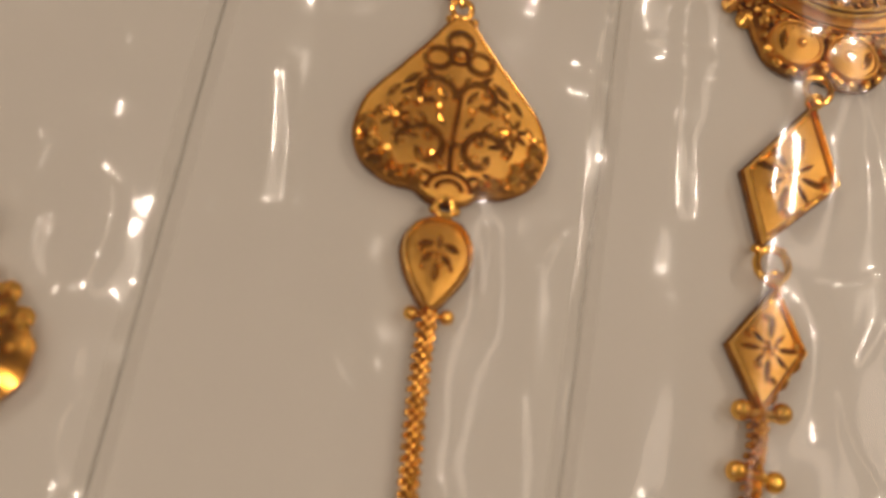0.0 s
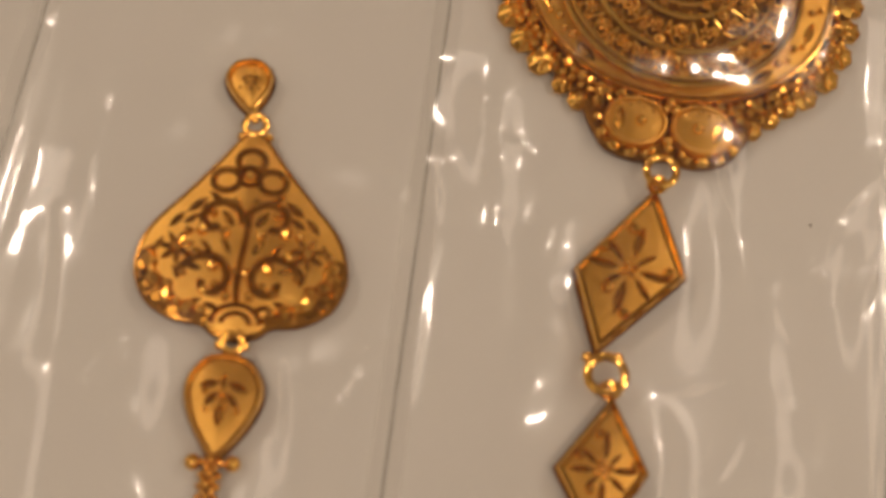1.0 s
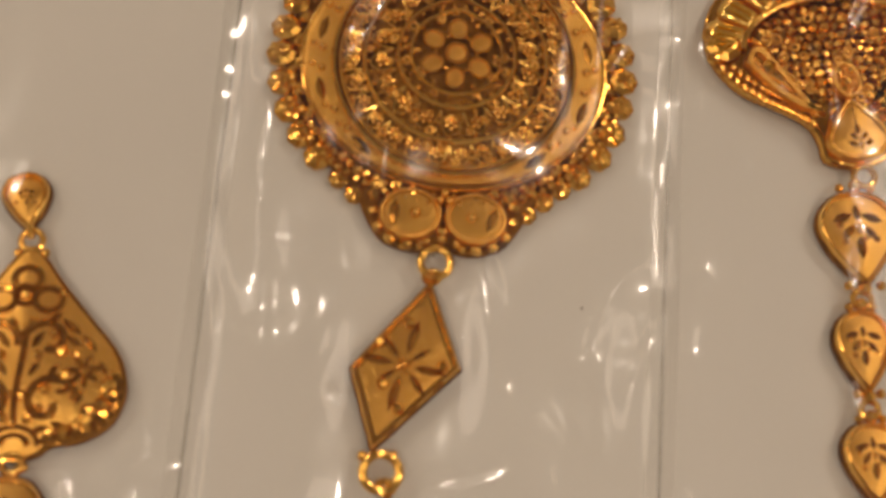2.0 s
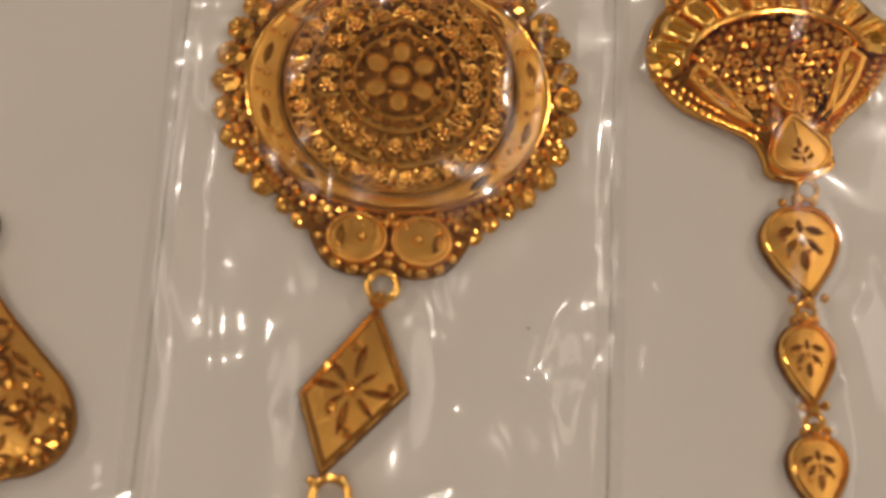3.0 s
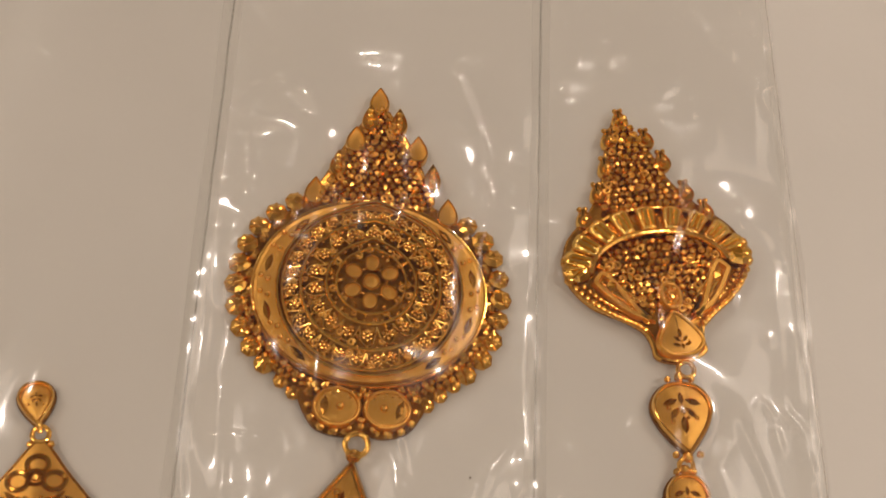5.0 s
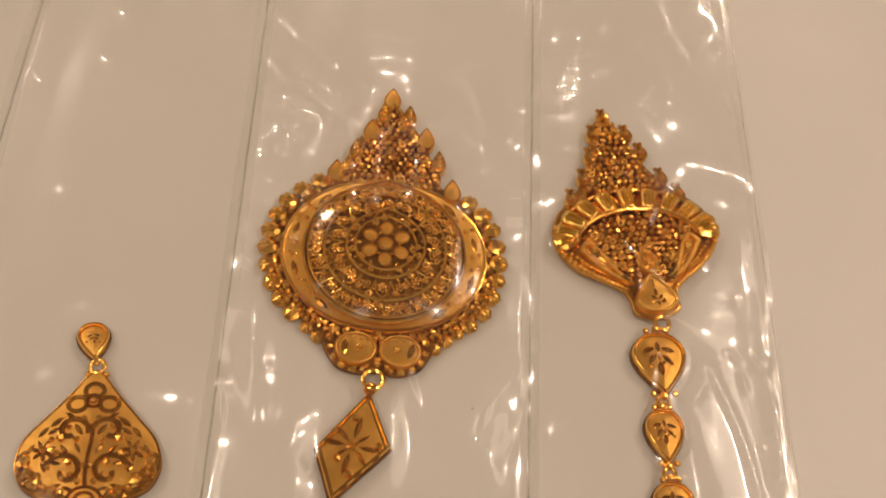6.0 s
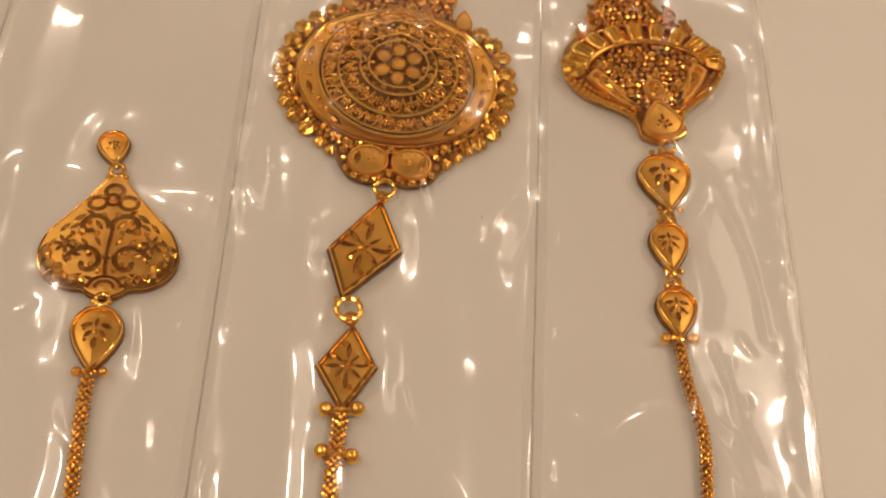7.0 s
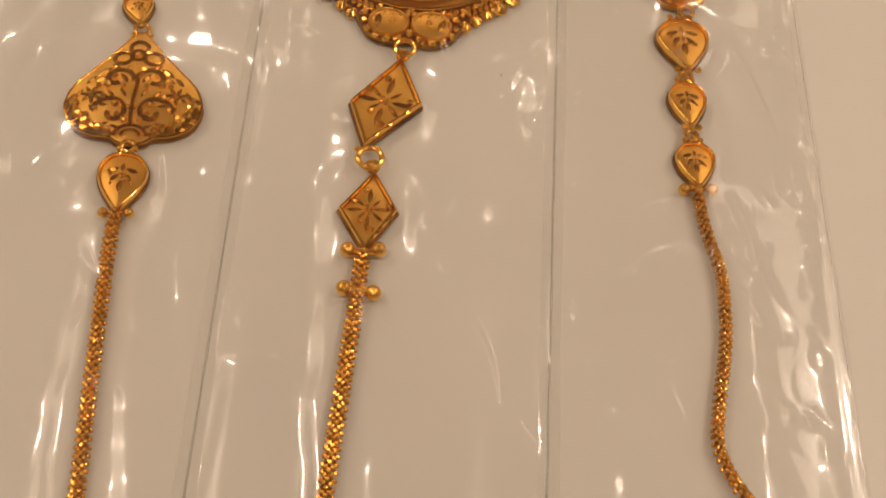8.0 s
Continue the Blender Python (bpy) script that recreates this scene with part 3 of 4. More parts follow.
            piece("scallop", SCALLOP, ob, x, y, 0.1 + rng.uniform(-0.1, 0.15), a, 0.72 if small else rng.uniform(0.94, 1.06), rng.uniform(-6, 6), 8)
            for q in (-1, 1):
                t = radians(a + q * (6.0 if not small else 4.0))
                rr = math.hypot(x, y) - 1.55
                glint(ob, rr * math.cos(t), rr * math.sin(t), 1.7, 0.6)
            d += 2.3 if small else 3.15
        else:
            d += 0.5
    for k in range(46):
        for rr, q in ((1.055, 0.5), (1.115, 0.45)):
            a = radians(-172 + k * 3.56 + (1.8 if rr > 1.1 else 0))
            glint(ob, 16.3 * rr * math.cos(a), 14.1 * rr * math.sin(a), 1.5, q * 1.15)
    # twin discs over the ring
    for s in (-1, 1):
        out = ellipse(3.3, 2.85, 28, s * 3.35, -17.0)
        knob = part("twin_disc", loft(out, [(0, 0.3), (0, 1.7), (0.2, 2.05), (0.45, 2.1), (0.65, 1.85), (1.8, 2.0)]), GOLD_SATIN, ob, "round satin gold disc")
        piece("granule", GRAIN, knob, s * 2.9, -17.0, 2.05, 0, 0.6)
        piece("cut_leaf", CUT, knob, s * 5.0, -17.0, 1.98, 80 - s * 8, (2.8, 3.4, 2.4))
        for k in range(5):
            a = radians(-150 + k * 30) if s < 0 else radians(-30 - k * 30)
            piece("granule", GRAIN, ob, s * 3.35 + 3.7 * math.cos(a), -17.0 + 3.25 * math.sin(a), 1.4, 0, 0.55)
        for px, py, r in ((7.2, -15.2, 0.8), (7.2, -16.9, 0.6), (6.6, -18.5, 0.65), (5.4, -19.7, 0.6), (3.8, -20.3, 0.6), (2.2, -20.2, 0.55), (6.6, -14.0, 0.8), (5.0, -13.9, 0.7), (3.2, -13.8, 0.6)):
            glint(ob, s * px, py, 1.4, r)
    for x, y in ((0, -14.6), (0.5, -15.4), (-0.5, -15.4), (0, -19.6)):
        piece("granule", GRAIN, ob, x, y, 2.0, 0, 0.55)
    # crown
    # the plate's darker colour holds the shade between the crown's grains
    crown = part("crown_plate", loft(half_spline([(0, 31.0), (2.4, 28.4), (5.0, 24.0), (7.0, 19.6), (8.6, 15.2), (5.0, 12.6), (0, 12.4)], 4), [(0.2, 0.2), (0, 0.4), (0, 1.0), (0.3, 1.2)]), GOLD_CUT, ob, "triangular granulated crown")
    rng = random.Random(3)
    row, y = 0, 13.6
    while y < 30.3:
        w = 8.7 * (1 - max(0.0, y - 14.0) / 17.5)
        n = max(1, int(2 * w / 1.1))
        for k in range(n):
            x = -w + (k + 0.5) * 2 * w / n + rng.uniform(-0.2, 0.2)
            if rng.random() < 0.10:
                piece("curl", CURL, crown, x, y + rng.uniform(-0.15, 0.15), 1.7 + rng.uniform(0, 0.5), rng.uniform(0, 360), rng.uniform(0.85, 1.1), rng.uniform(-35, 35), rng.uniform(-35, 35))
            else:
                glint(crown, x, y + rng.uniform(-0.15, 0.15), 1.7 + rng.uniform(0, 0.5), rng.uniform(0.46, 0.68))
        y += 1.02
    for x, y, plainleaf in ((-0.4, 31.2, 1), (-1.6, 28.0, 0), (2.7, 27.8, 0), (-3.5, 24.1, 1), (5.7, 23.3, 1), (-5.8, 19.8, 0), (8.0, 18.7, 0), (-8.8, 15.0, 1), (10.4, 13.1, 1)):
        out = [(x + a, y + b) for a, b in teardrop(3.0 if plainleaf else 2.5, 4.5, 1)]
        leaf = part("crown_leaf", loft(out, [(0.1, 0.4), (0, 0.6), (0, 2.2), (0.10, 2.45), (0.26, 2.45), (0.34, 2.1)]), GOLD_SHINY, ob, "small pointed gold leaf")
        if plainleaf:
            part("leaf_face", domed([tuple(q) for q in inset(out, 0.32)], 2.0, 2.25, 0.12, 3, (x, y)), GOLD_SATIN, leaf, "plain satin gold face")
        else:
            for dy in (-0.9, 0.1, 0.95):
                piece("granule", GRAIN, leaf, x, y + dy, 2.3, 0, 0.6)
    return ob


def disc_drops(ob):
    """The kites, rings, balls and chain under the disc, turned back from its lean."""
    def back(x, y):
        a = radians(4.9)
        x, y = x + 0.3, y
        return (x * math.cos(a) - y * math.sin(a), x * math.sin(a) + y * math.cos(a))

    def at(pts):
        return [back(x, y) for x, y in pts]

    x, y = back(-2.6, -21.9)
    ring(ob, x, y, 1.7, 1.5, 0.40)
    x, y = back(-3.0, -23.4)
    ring(ob, x, y, 1.6, 0.75, 0.32, tilt=55)
    rhombus(ob, at([(-3.1, -23.8), (-11.1, -32.6), (-9.0, -40.7), (-0.3, -32.8)]), 0.2, 1.9, "kite-shaped polished gold setting")
    for px in (-9.9, -7.0):
        x, y = back(px, -41.3)
        piece("granule", GRAIN, ob, x, y, 1.6, 0, 0.55)
    x, y = back(-8.1, -42.9)
    ring(ob, x, y, 1.7, 1.75, 0.45)
    x, y = back(-7.7, -44.3)
    ring(ob, x, y, 1.5, 0.8, 0.34, tilt=50)
    rhombus(ob, at([(-7.4, -45.0), (-12.6, -51.6), (-9.0, -58.6), (-4.2, -51.8)]), 0.2, 1.7, "small kite-shaped polished gold setting")
    for px, py in ((-11.2, -58.3), (-6.9, -58.2), (-11.7, -64.4), (-7.7, -65.1)):
        x, y = back(px, py)
        piece("ball", BALL, ob, x, y, 1.25, 0, 1.12)
    part("crossbar", tube([back(-11.4, -64.5) + (1.3,), back(-8.0, -65.0) + (1.3,)], 0.6), GOLD_SHINY, ob)
    part("collar", tube([back(-11.0, -58.6) + (1.2,), back(-7.1, -58.5) + (1.2,)], 0.6), GOLD_SHINY, ob)
    chain_part(ob, at([(-9.1, -58.6), (-10.1, -66.8), (-11.9, -80.1), (-13.8, -94.0), (-15.5, -110), (-16.5, -126)]), "round woven gold chain", 1.25)


def fan_pendant():
    """Local axis along the pendant; the fan's springing line is y = 0."""
    ob = thing("fan_pendant", 41.75, 3.0, 0.3, 6.9, "fan-shaped gold ear pendant with a granulated crown and pear drops", "pendant", "gold pendants")
    half = [(0, 27.4), (2.2, 24.0), (4.0, 19.6), (5.6, 15.0), (8.6, 10.8), (12.6, 6.8), (14.0, 2.8), (13.4, -0.6), (11.0, -3.9), (7.0, -6.4), (4.6, -8.4), (3.9, -10.5), (3.6, -12.6), (0, -13.8)]
    # darkened plate: depth shade beneath the filigree is in its colour
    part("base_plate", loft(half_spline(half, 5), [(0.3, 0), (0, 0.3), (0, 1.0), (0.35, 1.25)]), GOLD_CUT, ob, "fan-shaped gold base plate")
    rim = np.array(half_spline(half, 5))
    part("lower_rim", tube([(x, y, 1.15) for x, y in inset(rim[rim[:, 1] < 3.0], 0.3)], 0.42, False, 7), GOLD_SHINY, ob, "rounded gold lower rim")

    def arc(rx, ry, n, z, a0=8, a1=172):
        return [(rx * math.cos(radians(a)), ry * math.sin(radians(a)), z) for a in np.linspace(a0, a1, n)]

    part("inner_arch", tube(arc(10.5, 6.5, 30, 2.1), 0.42, False, 8), GOLD_SHINY, ob, "polished gold arch wire")
    part("outer_arch", tube(arc(13.9, 10.7, 30, 1.6, 14, 166), 0.30, False, 8), GOLD_SHINY, ob, "polished gold arch wire")
    for k in range(9):
        a = radians(20 + k * 17.5)
        cell = [(-1.1, -2.0), (1.1, -2.0), (1.6, 1.6), (0.8, 2.3), (-0.8, 2.3), (-1.6, 1.6)]
        t = a - math.pi / 2
        x0, y0 = 12.3 * math.cos(a), 8.7 * math.sin(a)
        out = [(x0 + p * math.cos(t) - q * math.sin(t), y0 + p * math.sin(t) + q * math.cos(t)) for p, q in cell]
        c = part("fan_cell", loft(out, [(0, 0.8), (0, 1.9), (0.15, 2.15), (0.5, 2.35), (0.7, 2.45)]), GOLD_WIRE, ob)
        for s in (-0.42, 0.42):
            p = [(x0 + s * math.cos(t) - q * math.sin(t), y0 + s * math.sin(t) + q * math.cos(t), 2.45) for q in (-1.3, 1.4)]
            part("bar", tube(p, 0.38, False, 6), GOLD_WIRE, c)
    rng = random.Random(8)
    # filigree under the arch, down to the boss, and in the crown
    y = -7.0
    while y < 5.9:
        w = 9.8 * math.sqrt(max(0.0, 1 - (y / 6.2) ** 2)) if y > 0 else 9.4 + y * 1.0
        n = max(1, int(2 * w / 1.2))
        for k in range(n):
            x = -w + (k + 0.5) * 2 * w / n
            if abs(x) > 2.2 and y < -7.6 + 7.0 * (abs(x) - 2.8) / 7.8 + 3.5 * math.sin(math.pi * min(1, max(0, (abs(x) - 2.8) / 7.8)) ** 1.8):
                continue
            if rng.random() < 0.18:
                piece("curl", CURL, ob, x + rng.uniform(-0.15, 0.15), y + rng.uniform(-0.15, 0.15), 1.6 + rng.uniform(0, 0.3), rng.uniform(0, 360), rng.uniform(0.9, 1.2), rng.uniform(-25, 25), rng.uniform(-25, 25))
            else:
                glint(ob, x + rng.uniform(-0.15, 0.15), y + rng.uniform(-0.15, 0.15), 1.5 + rng.uniform(0, 0.3), rng.uniform(0.45, 0.7))
        y += 1.1
    y = 11.0
    while y < 26.6:
        w = 6.4 * (1 - (y - 11.0) / 18.5)
        n = max(1, int(2 * w / 1.1))
        for k in range(n):
            x = -w + (k + 0.5) * 2 * w / n + rng.uniform(-0.2, 0.2)
            if rng.random() < 0.08:
                piece("curl", CURL, ob, x, y + rng.uniform(-0.2, 0.2), 1.8 + rng.uniform(0, 0.4), rng.uniform(0, 360), rng.uniform(0.85, 1.1), rng.uniform(-35, 35), rng.uniform(-35, 35))
            else:
                glint(ob, x, y + rng.uniform(-0.2, 0.2), 1.7 + rng.uniform(0, 0.4), rng.uniform(0.46, 0.68))
        y += 1.02
    for x, y in ((0.1, 26.2), (-2.4, 22.9), (3.3, 22.4), (-4.0, 18.2), (5.0, 18.4), (-6.2, 13.9), (7.2, 12.9), (-9.2, 10.0), (9.4, 9.4)):
        bud = part("crown_bud", loft([(x + a, y + b) for a, b in teardrop(2.6, 3.6, 1)], [(0.1, 0.4), (0, 0.6), (0, 1.5), (0.15, 1.8), (0.3, 1.8), (0.36, 1.6)]), GOLD_SHINY, ob)
        piece("granule", GRAIN, bud, x, y - 0.3, 1.9, 0, 0.62)
        piece("granule", GRAIN, bud, x - 0.5, y + 1.5, 1.6, 0, 0.42)
        piece("granule", GRAIN, bud, x + 0.4, y + 1.5, 1.6, 0, 0.42)
    for s in (-1, 1):
        # side eyes and the beaded lower edge
        low = [(s * (2.8 + 7.8 * t), -7.6 + 7.0 * t - 1.5 * math.sin(math.pi * t)) for t in np.linspace(0, 1, 14)]
        high = [(s * (2.8 + 7.8 * t), -7.6 + 7.0 * t + 3.7 * math.sin(math.pi * t ** 1.8)) for t in np.linspace(1, 0, 14)][1:-1]
        eye = low + high if s > 0 else (low + high)[::-1]
        lens = part("eye_frame", loft(eye, [(0, 0.8), (0, 2.0), (0.2, 2.35), (0.75, 2.35), (1.0, 1.7)]), GOLD_SATIN, ob, "satin gold pointed oval frame")
        piece("cut_leaf", CUT, lens, s * 7.3, -2.2, 1.72, 42 if s > 0 else 138, (5.4, 6.0, 5.0))
        glint(lens, s * 8.0, -1.5, 2.0, 1.0)
        for q in (-0.75, 0.75):
            part("ridge", tube([(s * (4.4 + q * 0.5), -5.0 + q * -0.6, 1.8), (s * (6.2 + q * 0.6), -3.1 - q * 0.6, 2.0), (s * (7.8 + q * 0.6), -1.6 - q * 0.7, 1.9)], 0.26, False, 6), GOLD_WIRE, lens)
        for t in (0.12, 0.24, 0.36):
            piece("granule", GRAIN, lens, s * (2.8 + 7.8 * t), -7.4 + 7.0 * t, 1.7, 0, 0.5)
        piece("granule", GRAIN, ob, s * 8.4, -1.6, 1.9, 0, 0.6)
        for t in (0.25, 0.4, 0.55, 0.7, 0.85):
            piece("granule", GRAIN, ob, s * (1.9 + 7.6 * t), -6.4 + 7.2 * t + 1.8, 1.8, 0, 0.5)
        for k in range(14):
            t = k / 13
            x, y = 13.0 - 8.6 * t, -0.9 - 7.4 * t - 1.4 * math.sin(math.pi * t) * (1 - t)
            piece("granule", GRAIN, ob, s * x, y, 1.5, 0, 0.55)
            piece("granule", GRAIN, ob, s * (x - 0.6), y + 1.0, 1.5, 0, 0.42)
        piece("scallop", SCALLOP, ob, s * 12.2, 1.6, 0.9, 90 - s * 90, 1.25)
        for dx, dy in ((0, 0), (0.9, 1.4), (1.0, -1.4)):
            ball_at = (13.0 + dx * 0.5, 2.0 + dy)
            piece("granule", GRAIN, ob, s * ball_at[0], ball_at[1], 1.5, 0, 0.95)
    part("eye_round", loft(ellipse(1.75, 2.3, 24, 0.4, -3.8), [(0, 0.8), (0, 2.0), (0.2, 2.3), (0.5, 2.3), (0.75, 1.9), (1.1, 1.9)]), GOLD_SATIN, ob, "satin gold round boss")
    piece("granule", GRAIN, ob, 0.4, -4.0, 2.0, 0, 0.7)
    tri = half_spline([(0, -6.2), (1.4, -7.2), (3.1, -9.6), (3.5, -11.3), (2.1, -12.9), (0, -13.3)], 5)
    boss = part("boss", loft(tri, [(0, 0.4), (0, 2.3), (0.2, 2.6), (0.45, 2.6), (0.65, 2.35), (1.1, 2.45)]), GOLD_SATIN, ob, "satin gold triangular boss")
    spray(boss, 0, -10.6, 2.5, 2.0, 180)
    # rings, pears and chain; turned back from the lean
    a = radians(-6.9)

    def back(x, y):
        x, y = x - 41.75, y - 3.0
        return (x * math.cos(a) - y * math.sin(a), x * math.sin(a) + y * math.cos(a))

    ring(ob, *back(43.4, -11.8), 1.5, 1.15, 0.36)
    for (cx, cy), w, h, t in (((42.2, -18.6), 8.5, 10.2, 2), ((41.2, -30.8), 6.0, 8.6, -1), ((40.8, -42.2), 6.1, 8.2, 0)):
        x, y = back(cx, cy)
        drop_setting(ob, x, y, w, h, t - 6.9, 0.1, 1.8)
        for s in (-1, 1):
            piece("granule", GRAIN, ob, *back(cx + s * w * 0.20, cy + h * 0.53), 1.5, 0, 0.5)
            piece("granule", GRAIN, ob, *back(cx + s * w * 0.20 - 0.2, cy - h * 0.52), 1.4, 0, 0.55)
        piece("granule", GRAIN, ob, *back(cx, cy + h * 0.56), 1.5, 0, 0.75)
        piece("granule", GRAIN, ob, *back(cx - 0.3, cy - h * 0.56), 1.4, 0, 0.8)
    ring(ob, *back(41.5, -25.4), 1.4, 0.95, 0.36)
    ring(ob, *back(40.8, -36.9), 1.4, 0.9, 0.36)
    for s in (-1, 1):
        piece("ball", BALL, ob, *back(40.5 + s * 2.1, -46.6), 1.2, 0, 0.95)
    chain_part(ob, [back(*p) for p in ((40.4, -46.4), (40.7, -53.6), (41.8, -61.2), (40.9, -71.1), (38.4, -81.3), (37.5, -87.7), (40.0, -94.0), (44.0, -99), (46.0, -106))], "wavy woven gold chain", 1.02)
    return ob


def side_pendant():
    ob = thing("drop_pendant", -86.5, -56, 0.3, 0, "gold drop pendant with a textured round body", "pendant", "gold pendants")
    drop_setting(ob, -0.8, 6.2, 5.6, 5.4, 0, 0.0, 2.0)
    ring(ob, -0.4, 3.0, 1.3, 1.0, 0.4)
    out = half_spline([(0, 2.6), (3.0, 1.2), (6.2, -1.6), (8.0, -5.0), (7.2, -8.6), (4.0, -11.4), (0, -13)], 5)
    plate = part("plate", domed(out, 0, 1.6, 1.6, 7, (0, -5)), GOLD_CUT, ob, "domed gold plate with bright cuts")
    for k in range(16):
        a = k * math.tau / 16
        piece("scallop", SCALLOP, plate, 7.0 * math.cos(a), -5 + 6.6 * math.sin(a), 0.6, math.degrees(a), 0.75)
    for k in range(8):
        a = k * math.tau / 8
        piece("cut_leaf", CUT, plate, 3.0 * math.cos(a), -5 + 3.0 * math.sin(a), 3.0, math.degrees(a), 3.2)
    rng = random.Random(31)
    for k in range(46):
        a, r = k * 2.4, 7.0 * math.sqrt((k + 0.5) / 46)
        glint(plate, r * math.cos(a), -5 + r * math.sin(a), 3.2 - 1.5 * (r / 7.6) ** 2, rng.uniform(0.55, 0.95))
    return ob


leaf_pendant()
disc_drops(disc_pendant())
fan_pendant()
side_pendant()


# ---- plastic bags ----
def grain2(x, y, seed):
    """Smooth gradient noise in the plane, about -1 to 1."""
    xi, yi = np.floor(x).astype(int), np.floor(y).astype(int)
    fx, fy = x - xi, y - yi

    def corner(i, j):
        h = np.sin((xi + i) * 127.1 + (yi + j) * 311.7 + seed * 74.7) * 43758.5453
        a = (h - np.floor(h)) * math.tau
        return np.cos(a) * (fx - i) + np.sin(a) * (fy - j)

    u, v = fx**3 * (fx * (fx * 6 - 15) + 10), fy**3 * (fy * (fy * 6 - 15) + 10)
    lo = corner(0, 0) * (1 - u) + corner(1, 0) * u
    hi = corner(0, 1) * (1 - u) + corner(1, 1) * u
    return (lo * (1 - v) + hi * v) * 1.5


def step(a, b, x):
    t = np.clip((x - a) / (b - a), 0, 1)
    return t * t * (3 - 2 * t)


def bag(left, right, tents, seed, label, y0=-140.0, y1=88.0, crumple=1.0, folds=1.0, creases=(), nicks=38, nick_size=1.0):
    """A flat clear bag between two slanting sides (x at y = 0, lean), its front film drawn over what lies in it."""
    ob = thing("plastic_bag", 0, 0, 0, 0, label, "plastic bag", "clear plastic bags")
    step_mm = 0.34
    ny, nx = int((y1 - y0) / step_mm), int((right[0] - left[0]) / step_mm)
    v, u = np.meshgrid(np.linspace(0, 1, ny + 1), np.linspace(0, 1, nx + 1), indexing="ij")
    y = y0 + (y1 - y0) * v
    x = left[0] + left[1] * y + u * (right[0] - left[0] + (right[1] - left[1]) * y)
    edge = np.minimum(u, 1 - u) * (right[0] - left[0])
    h = 0.4 + 1.3 * step(0, 16, edge)
    lean = (left[1] + right[1]) / 2
    xs = x - lean * y
    soft_edge = 1 + 0.22 * grain2(xs * 0.09, y * 0.07, seed + 21) + 0.07 * grain2(xs * 0.10, y * 0.19, seed + 23)
    for cx, cy, a, b, top in tents:
        rho = np.sqrt(((x - cx) / a) ** 2 + ((y - cy) / b) ** 2) * soft_edge
        t = top * (step(2.6, 0.7, rho))
        h = np.log(np.exp(2.2 * h) + np.exp(2.2 * t)) / 2.2
    # long folds down the bag, broad waves, and fine crumples
    calm = step(0, 7, edge)
    fold = grain2(xs * 0.11 + 3.1 * seed, y * 0.010, seed)
    fold2 = grain2(xs * 0.24 + 0.5 * grain2(xs * 0.05, y * 0.03, seed + 9), y * 0.022, seed + 1)
    wave = grain2(xs * 0.06, y * 0.045, seed + 2)
    where = step(-0.10, 0.5, grain2(xs * 0.05 + 7, y * 0.035, seed + 5))
    crink = (1 - np.abs(grain2(xs * 0.16 + 0.6 * wave, y * 0.09, seed + 3)) * 2.0) ** 3
    fine = grain2(xs * 0.45, y * 0.3, seed + 4)
    h = h + calm * folds * (0.85 * fold + 0.03 * fold2 + 0.35 * wave) + crumple * calm * where * (0.09 * crink + 0.006 * fine)
    for d, tall, wide in ((2.6, 0.15, 1.0), (4.6, 0.10, 1.3)):
        h = h + tall * np.exp(-(((edge - d - 0.5 * grain2(y * 0.02, y * 0 + d, seed)) / wide) ** 2)) * step(-0.35, 0.35, grain2(y * 0.045, u * 3 + d, seed + 30))
    for ax, ay, bx, by, bow, height, wide in creases:
        t = np.clip(((x - ax) * (bx - ax) + (y - ay) * (by - ay)) / ((bx - ax) ** 2 + (by - ay) ** 2), 0, 1)
        px, py = ax + (bx - ax) * t, ay + (by - ay) * t
        nlen = math.hypot(bx - ax, by - ay)
        px, py = px - (by - ay) / nlen * bow * np.sin(np.pi * t), py + (bx - ax) / nlen * bow * np.sin(np.pi * t)
        dist = np.hypot(x - px, y - py)
        h = h + height * np.exp(-((dist / wide) ** 2))
    # short sharp dents and nicks, mostly along the bag
    rng = random.Random(seed * 13 + 5)
    for _ in range(nicks):
        across_bag = rng.choice((rng.uniform(0.03, 0.10), rng.uniform(0.90, 0.97))) if rng.random() < 0.45 else rng.uniform(0.06, 0.94)
        ax, ay = left[0] + across_bag * (right[0] - left[0]), rng.uniform(y0, y1)
        ax += lean * ay
        a = radians(rng.gauss(92, 28))
        n, wide, height = rng.uniform(1.0, 4.6) * nick_size, rng.uniform(0.5, 0.95), rng.choice((-1, 1, 1)) * rng.uniform(0.10, 0.24)
        near = (np.abs(x - ax) < n + 3) & (np.abs(y - ay) < n + 3)
        dx, dy = x[near] - ax, y[near] - ay
        along = dx * math.cos(a) + dy * math.sin(a)
        across = -dx * math.sin(a) + dy * math.cos(a) - rng.uniform(-0.12, 0.12) * along**2 / n
        h[near] += height * np.exp(-((across / wide) ** 2) - (along / n) ** 4)
    h = np.maximum(h, 0.30)
    me = bpy.data.meshes.new("front_film")
    co = np.stack([x, y, h], -1).reshape(-1, 3) * MM
    idx = np.arange((ny + 1) * (nx + 1)).reshape(ny + 1, nx + 1)
    quads = np.stack([idx[:-1, :-1], idx[:-1, 1:], idx[1:, 1:], idx[1:, :-1]], -1).reshape(-1, 4)
    me.vertices.add(len(co))
    me.vertices.foreach_set("co", co.ravel())
    me.loops.add(quads.size)
    me.loops.foreach_set("vertex_index", quads.ravel())
    me.polygons.add(len(quads))
    me.polygons.foreach_set("loop_start", np.arange(0, quads.size, 4))
    me.polygons.foreach_set("use_smooth", np.ones(len(quads), bool))
    me.update(calc_edges=True)
    me.materials.append(FILM)
    front = new("front_film", me)
    front.parent = ob
    tagged(front, "clear wrinkled front film")
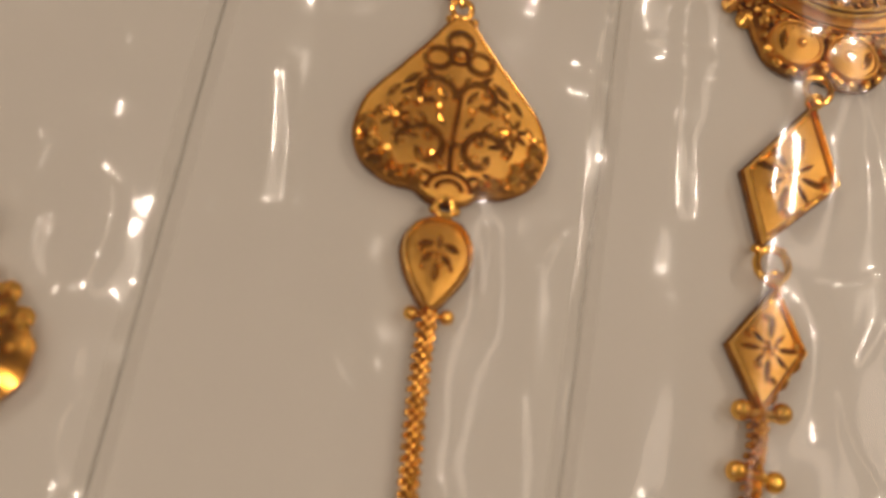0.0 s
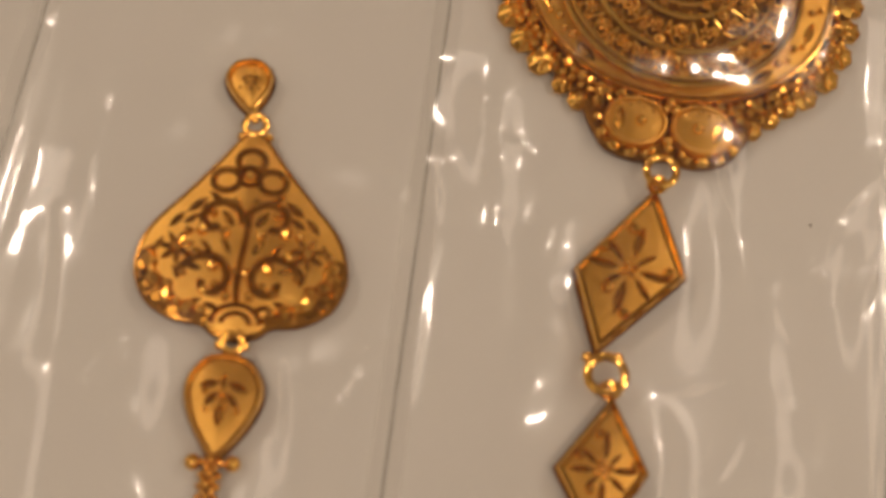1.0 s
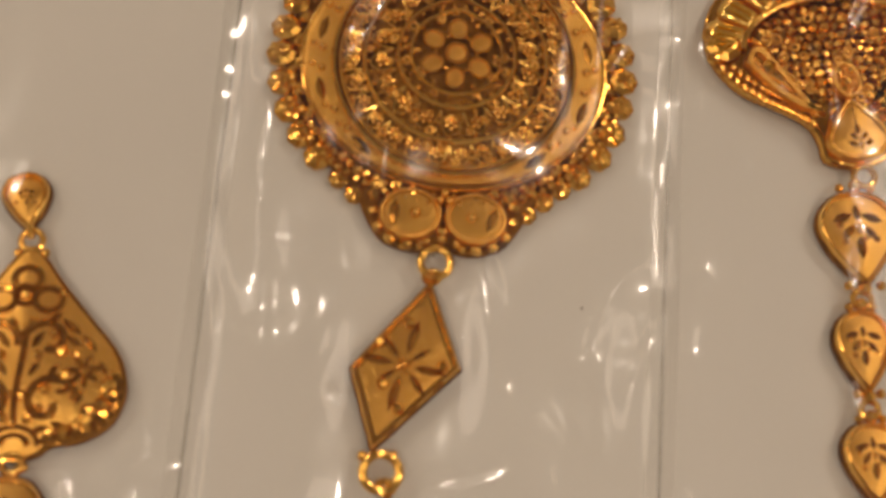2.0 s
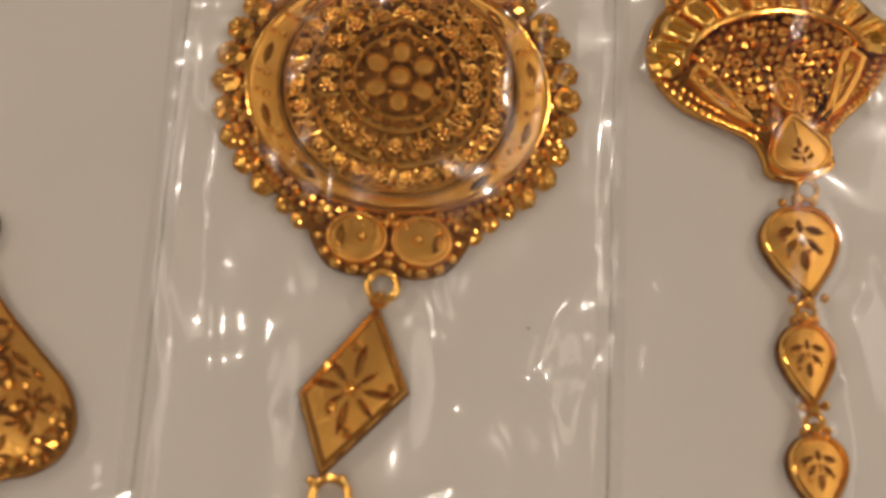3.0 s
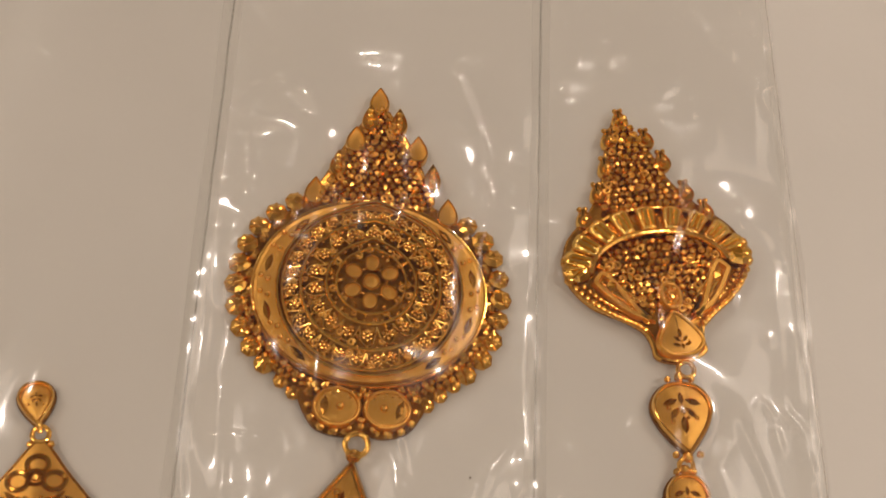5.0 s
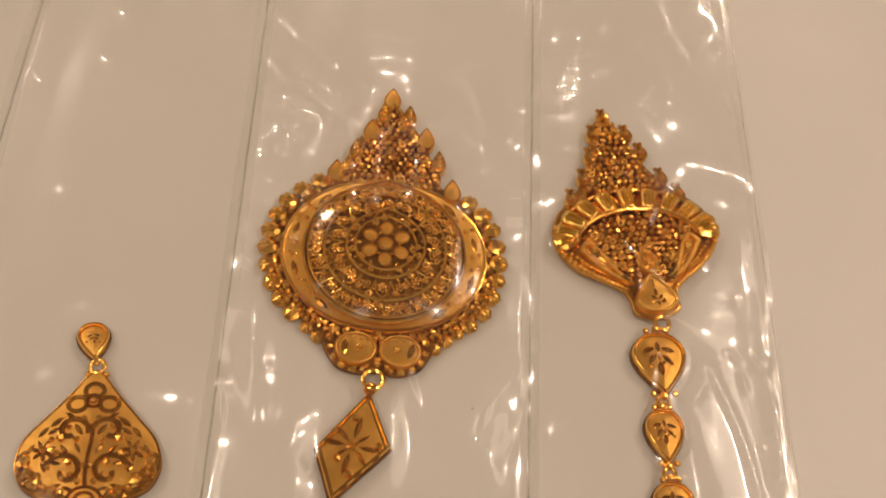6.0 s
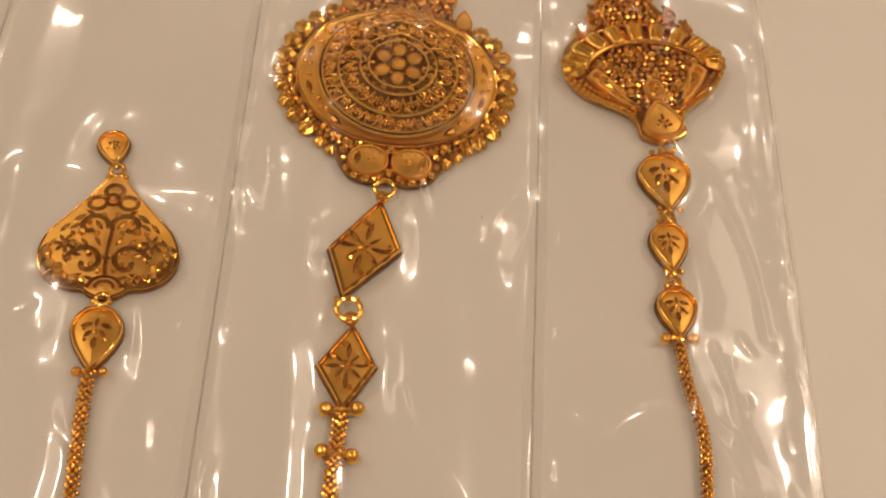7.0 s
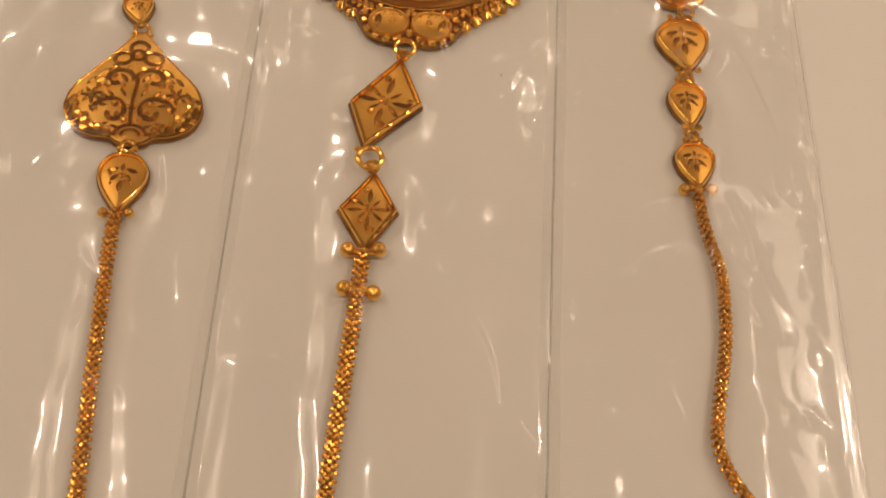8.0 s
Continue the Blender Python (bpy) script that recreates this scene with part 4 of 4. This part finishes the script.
    bm = bmesh.new()
    rows = []
    for k in range(41):
        yy = y0 + (y1 - y0) * k / 40
        xl, xr = left[0] + left[1] * yy, right[0] + right[1] * yy
        rows.append([bm.verts.new((xl + (xr - xl) * j / 8, yy, 0.12 + 0.03 * math.sin(k * 0.9 + j + seed))) for j in range(9)])
    for a, b in zip(rows, rows[1:]):
        for j in range(8):
            bm.faces.new((a[j], a[j + 1], b[j + 1], b[j]))
    part("back_film", bm, BACK_FILM, ob, "clear flat back film", True, True).visible_shadow = False
    for side, inward in ((left, 1), (right, -1)):
        pts = []
        for k in range(160):
            yy = y0 + (y1 - y0) * k / 159
            wob = 0.10 * noise.noise((yy * 0.13, seed, inward)) + 0.06 * noise.noise((yy * 0.6, seed, inward))
            pts.append((side[0] + side[1] * yy + 0.25 * inward + wob, yy, 0.36 + 0.10 * noise.noise((yy * 0.3, seed + 4, inward))))
        part("seam", tube(pts, 0.105, False, 8, flat=0.5), SEAM, ob, "heat-sealed side seam").visible_shadow = False
        # the doubled margin beside the seam, a little wavy
        bm = bmesh.new()
        rows = []
        for k in range(230):
            yy = y0 + (y1 - y0) * k / 229
            w = 1.35 + 0.25 * noise.noise((yy * 0.05, seed, inward * 3))
            rows.append([bm.verts.new((side[0] + side[1] * yy + inward * (0.3 + w * j / 4), yy, 0.60 + 0.10 * j / 4 + 0.16 * noise.noise((yy * 0.11, seed + 7, inward + j * 0.25)) + 0.05 * noise.noise((yy * 0.5, seed, j * 0.5)))) for j in range(5)])
        for a, b in zip(rows, rows[1:]):
            for j in range(4):
                bm.faces.new((a[j], a[j + 1], b[j + 1], b[j]))
        part("margin", bm, MARGIN, ob, "doubled clear film margin", True, True).visible_shadow = False
    return ob


L0, L1, L2, L3, L4 = (-112.0, 0.10), (-64.6, 0.104), (-24.1, 0.076), (23.4, 0.100), (63.4, 0.07)


def gap(side, d):
    return (side[0] + d, side[1])


bag(L0, gap(L1, 0.35), [(-86, -55, 9, 16, 3.4)], 1, "clear plastic bag with a gold drop pendant", crumple=2.4,
    creases=[(-74, -46, -75, -54, 0.4, 0.4, 1.2), (-78.5, -50, -77, -55, -0.8, 0.4, 1.2), (-81, -42, -82.5, -47, 0.3, 0.35, 0.9)])
bag(L1, gap(L2, 0.35), [(-42.6, -33, 10, 10, 2.9), (-43.5, -48, 4.5, 8, 2.9), (-43.7, -15, 4, 5, 2.2), (-43.8, -95, 3, 45, 2.4)], 2, "clear wrinkled plastic bag holding the leaf pendant", folds=0.7, crumple=0.5,
    creases=[(-32.6, -45.9, -26.9, -41.5, 1.2, 0.25, 0.7), (-55.1, -45.9, -52.1, -43.1, 0.3, 0.22, 0.6), (-38.2, -44, -37.8, -50, 0.2, 0.22, 0.6), (-60, -30, -58, -62, 1, 0.2, 0.9), (-34, -60, -33, -78, 0.4, 0.25, 0.8), (-57, -20, -58.5, -44, 0.6, 0.34, 2), (-34, -46, -33, -66, 0.4, 0.34, 2), (-52, -50, -54, -72, 0.5, 0.29, 2.2), (-50, 10, -52, -8, 0.8, 0.29, 2.2)])
bag(L2, gap(L3, 0.35), [(0, -1, 19.5, 18, 4.4), (0, 0, 11, 11, 6.4), (1, 22, 8, 11, 2.6), (-5.8, -32, 6, 8, 3.2), (-8.5, -52, 5, 8, 3.0), (-12, -95, 3, 42, 2.5)], 5, "clear wrinkled plastic bag holding the disc pendant", folds=1.05, crumple=0.8,
    creases=[(-26.6, -66, -27, -73.5, -0.5, 0.3, 0.7), (-27, -73.8, -20, -75.4, -0.5, 0.3, 0.7), (-0.7, -55.5, 3.6, -64.6, -0.8, 0.25, 0.7), (5.1, -68, 8.4, -81, 0.8, 0.3, 0.7), (-19, 31, -13.4, 34.6, 1, 0.3, 0.8), (-13, 34, -4.9, 19.6, 1.2, 0.3, 1.8), (-22, -19.9, -16, -21.1, -0.4, 0.2, 0.6), (19.8, -20.8, 12.4, -31, -1.4, 0.3, 0.8), (2.5, -22.4, 4.8, -34, 0.5, 0.25, 0.8), (14, 36, 17, 12, 1.5, 0.25, 0.8), (-8, -74, 2, -76, 2, 0.22, 0.9), (-20, -17, -18.6, -38, 0.3, 0.42, 2), (5.2, -27, 7.4, -51, 0.6, 0.38, 2.2), (-23.2, -26, -24.6, -46, 0.3, 0.29, 1.6), (13.5, -29, 11, -48, 1, 0.38, 2.2), (-17, 14, -17.5, 33, 0.6, 0.34, 1.8), (-19.5, -48, -21.5, -66, 0.5, 0.29, 2), (12, -60, 10, -84, 1.2, 0.29, 2.2)])
bag(L3, L4, [(42, 4, 15, 11, 2.9), (40, 20, 7, 13, 2.6), (42, -18.5, 5, 6, 2.9), (41, -36, 4, 12, 2.8), (40, -75, 4, 30, 2.5)], 7, "clear crumpled plastic bag holding the fan pendant", crumple=0.9, folds=0.35, nicks=220, nick_size=0.55,
    creases=[(23.5, -58.6, 28.5, -61, -0.8, 0.3, 0.6), (28.5, -60.8, 36.4, -57.4, 0.8, 0.32, 0.6), (36.4, -57.4, 46, -69, 1.2, 0.32, 0.6), (30.8, -51.1, 36.9, -49.5, 0.4, 0.3, 0.6), (45, -48, 47, -60, 0.5, 0.3, 0.6), (30, -76, 33, -84, 0.4, 0.25, 0.6), (50, -20, 54, -46, 1.5, 0.25, 0.8)])


def speck(x, y, z, r):
    bm = ball(r, 0, 0, 0, 8, 6, 0.5)
    ob = tagged(new("dust_speck", mesh_of(bm, "dust_speck", FLOOR)), "tiny dark dust speck on the clear bag", "speck")
    ob.location = (x * MM, y * MM, z * MM)


speck(12.1, -26.6, 2.0, 0.16)
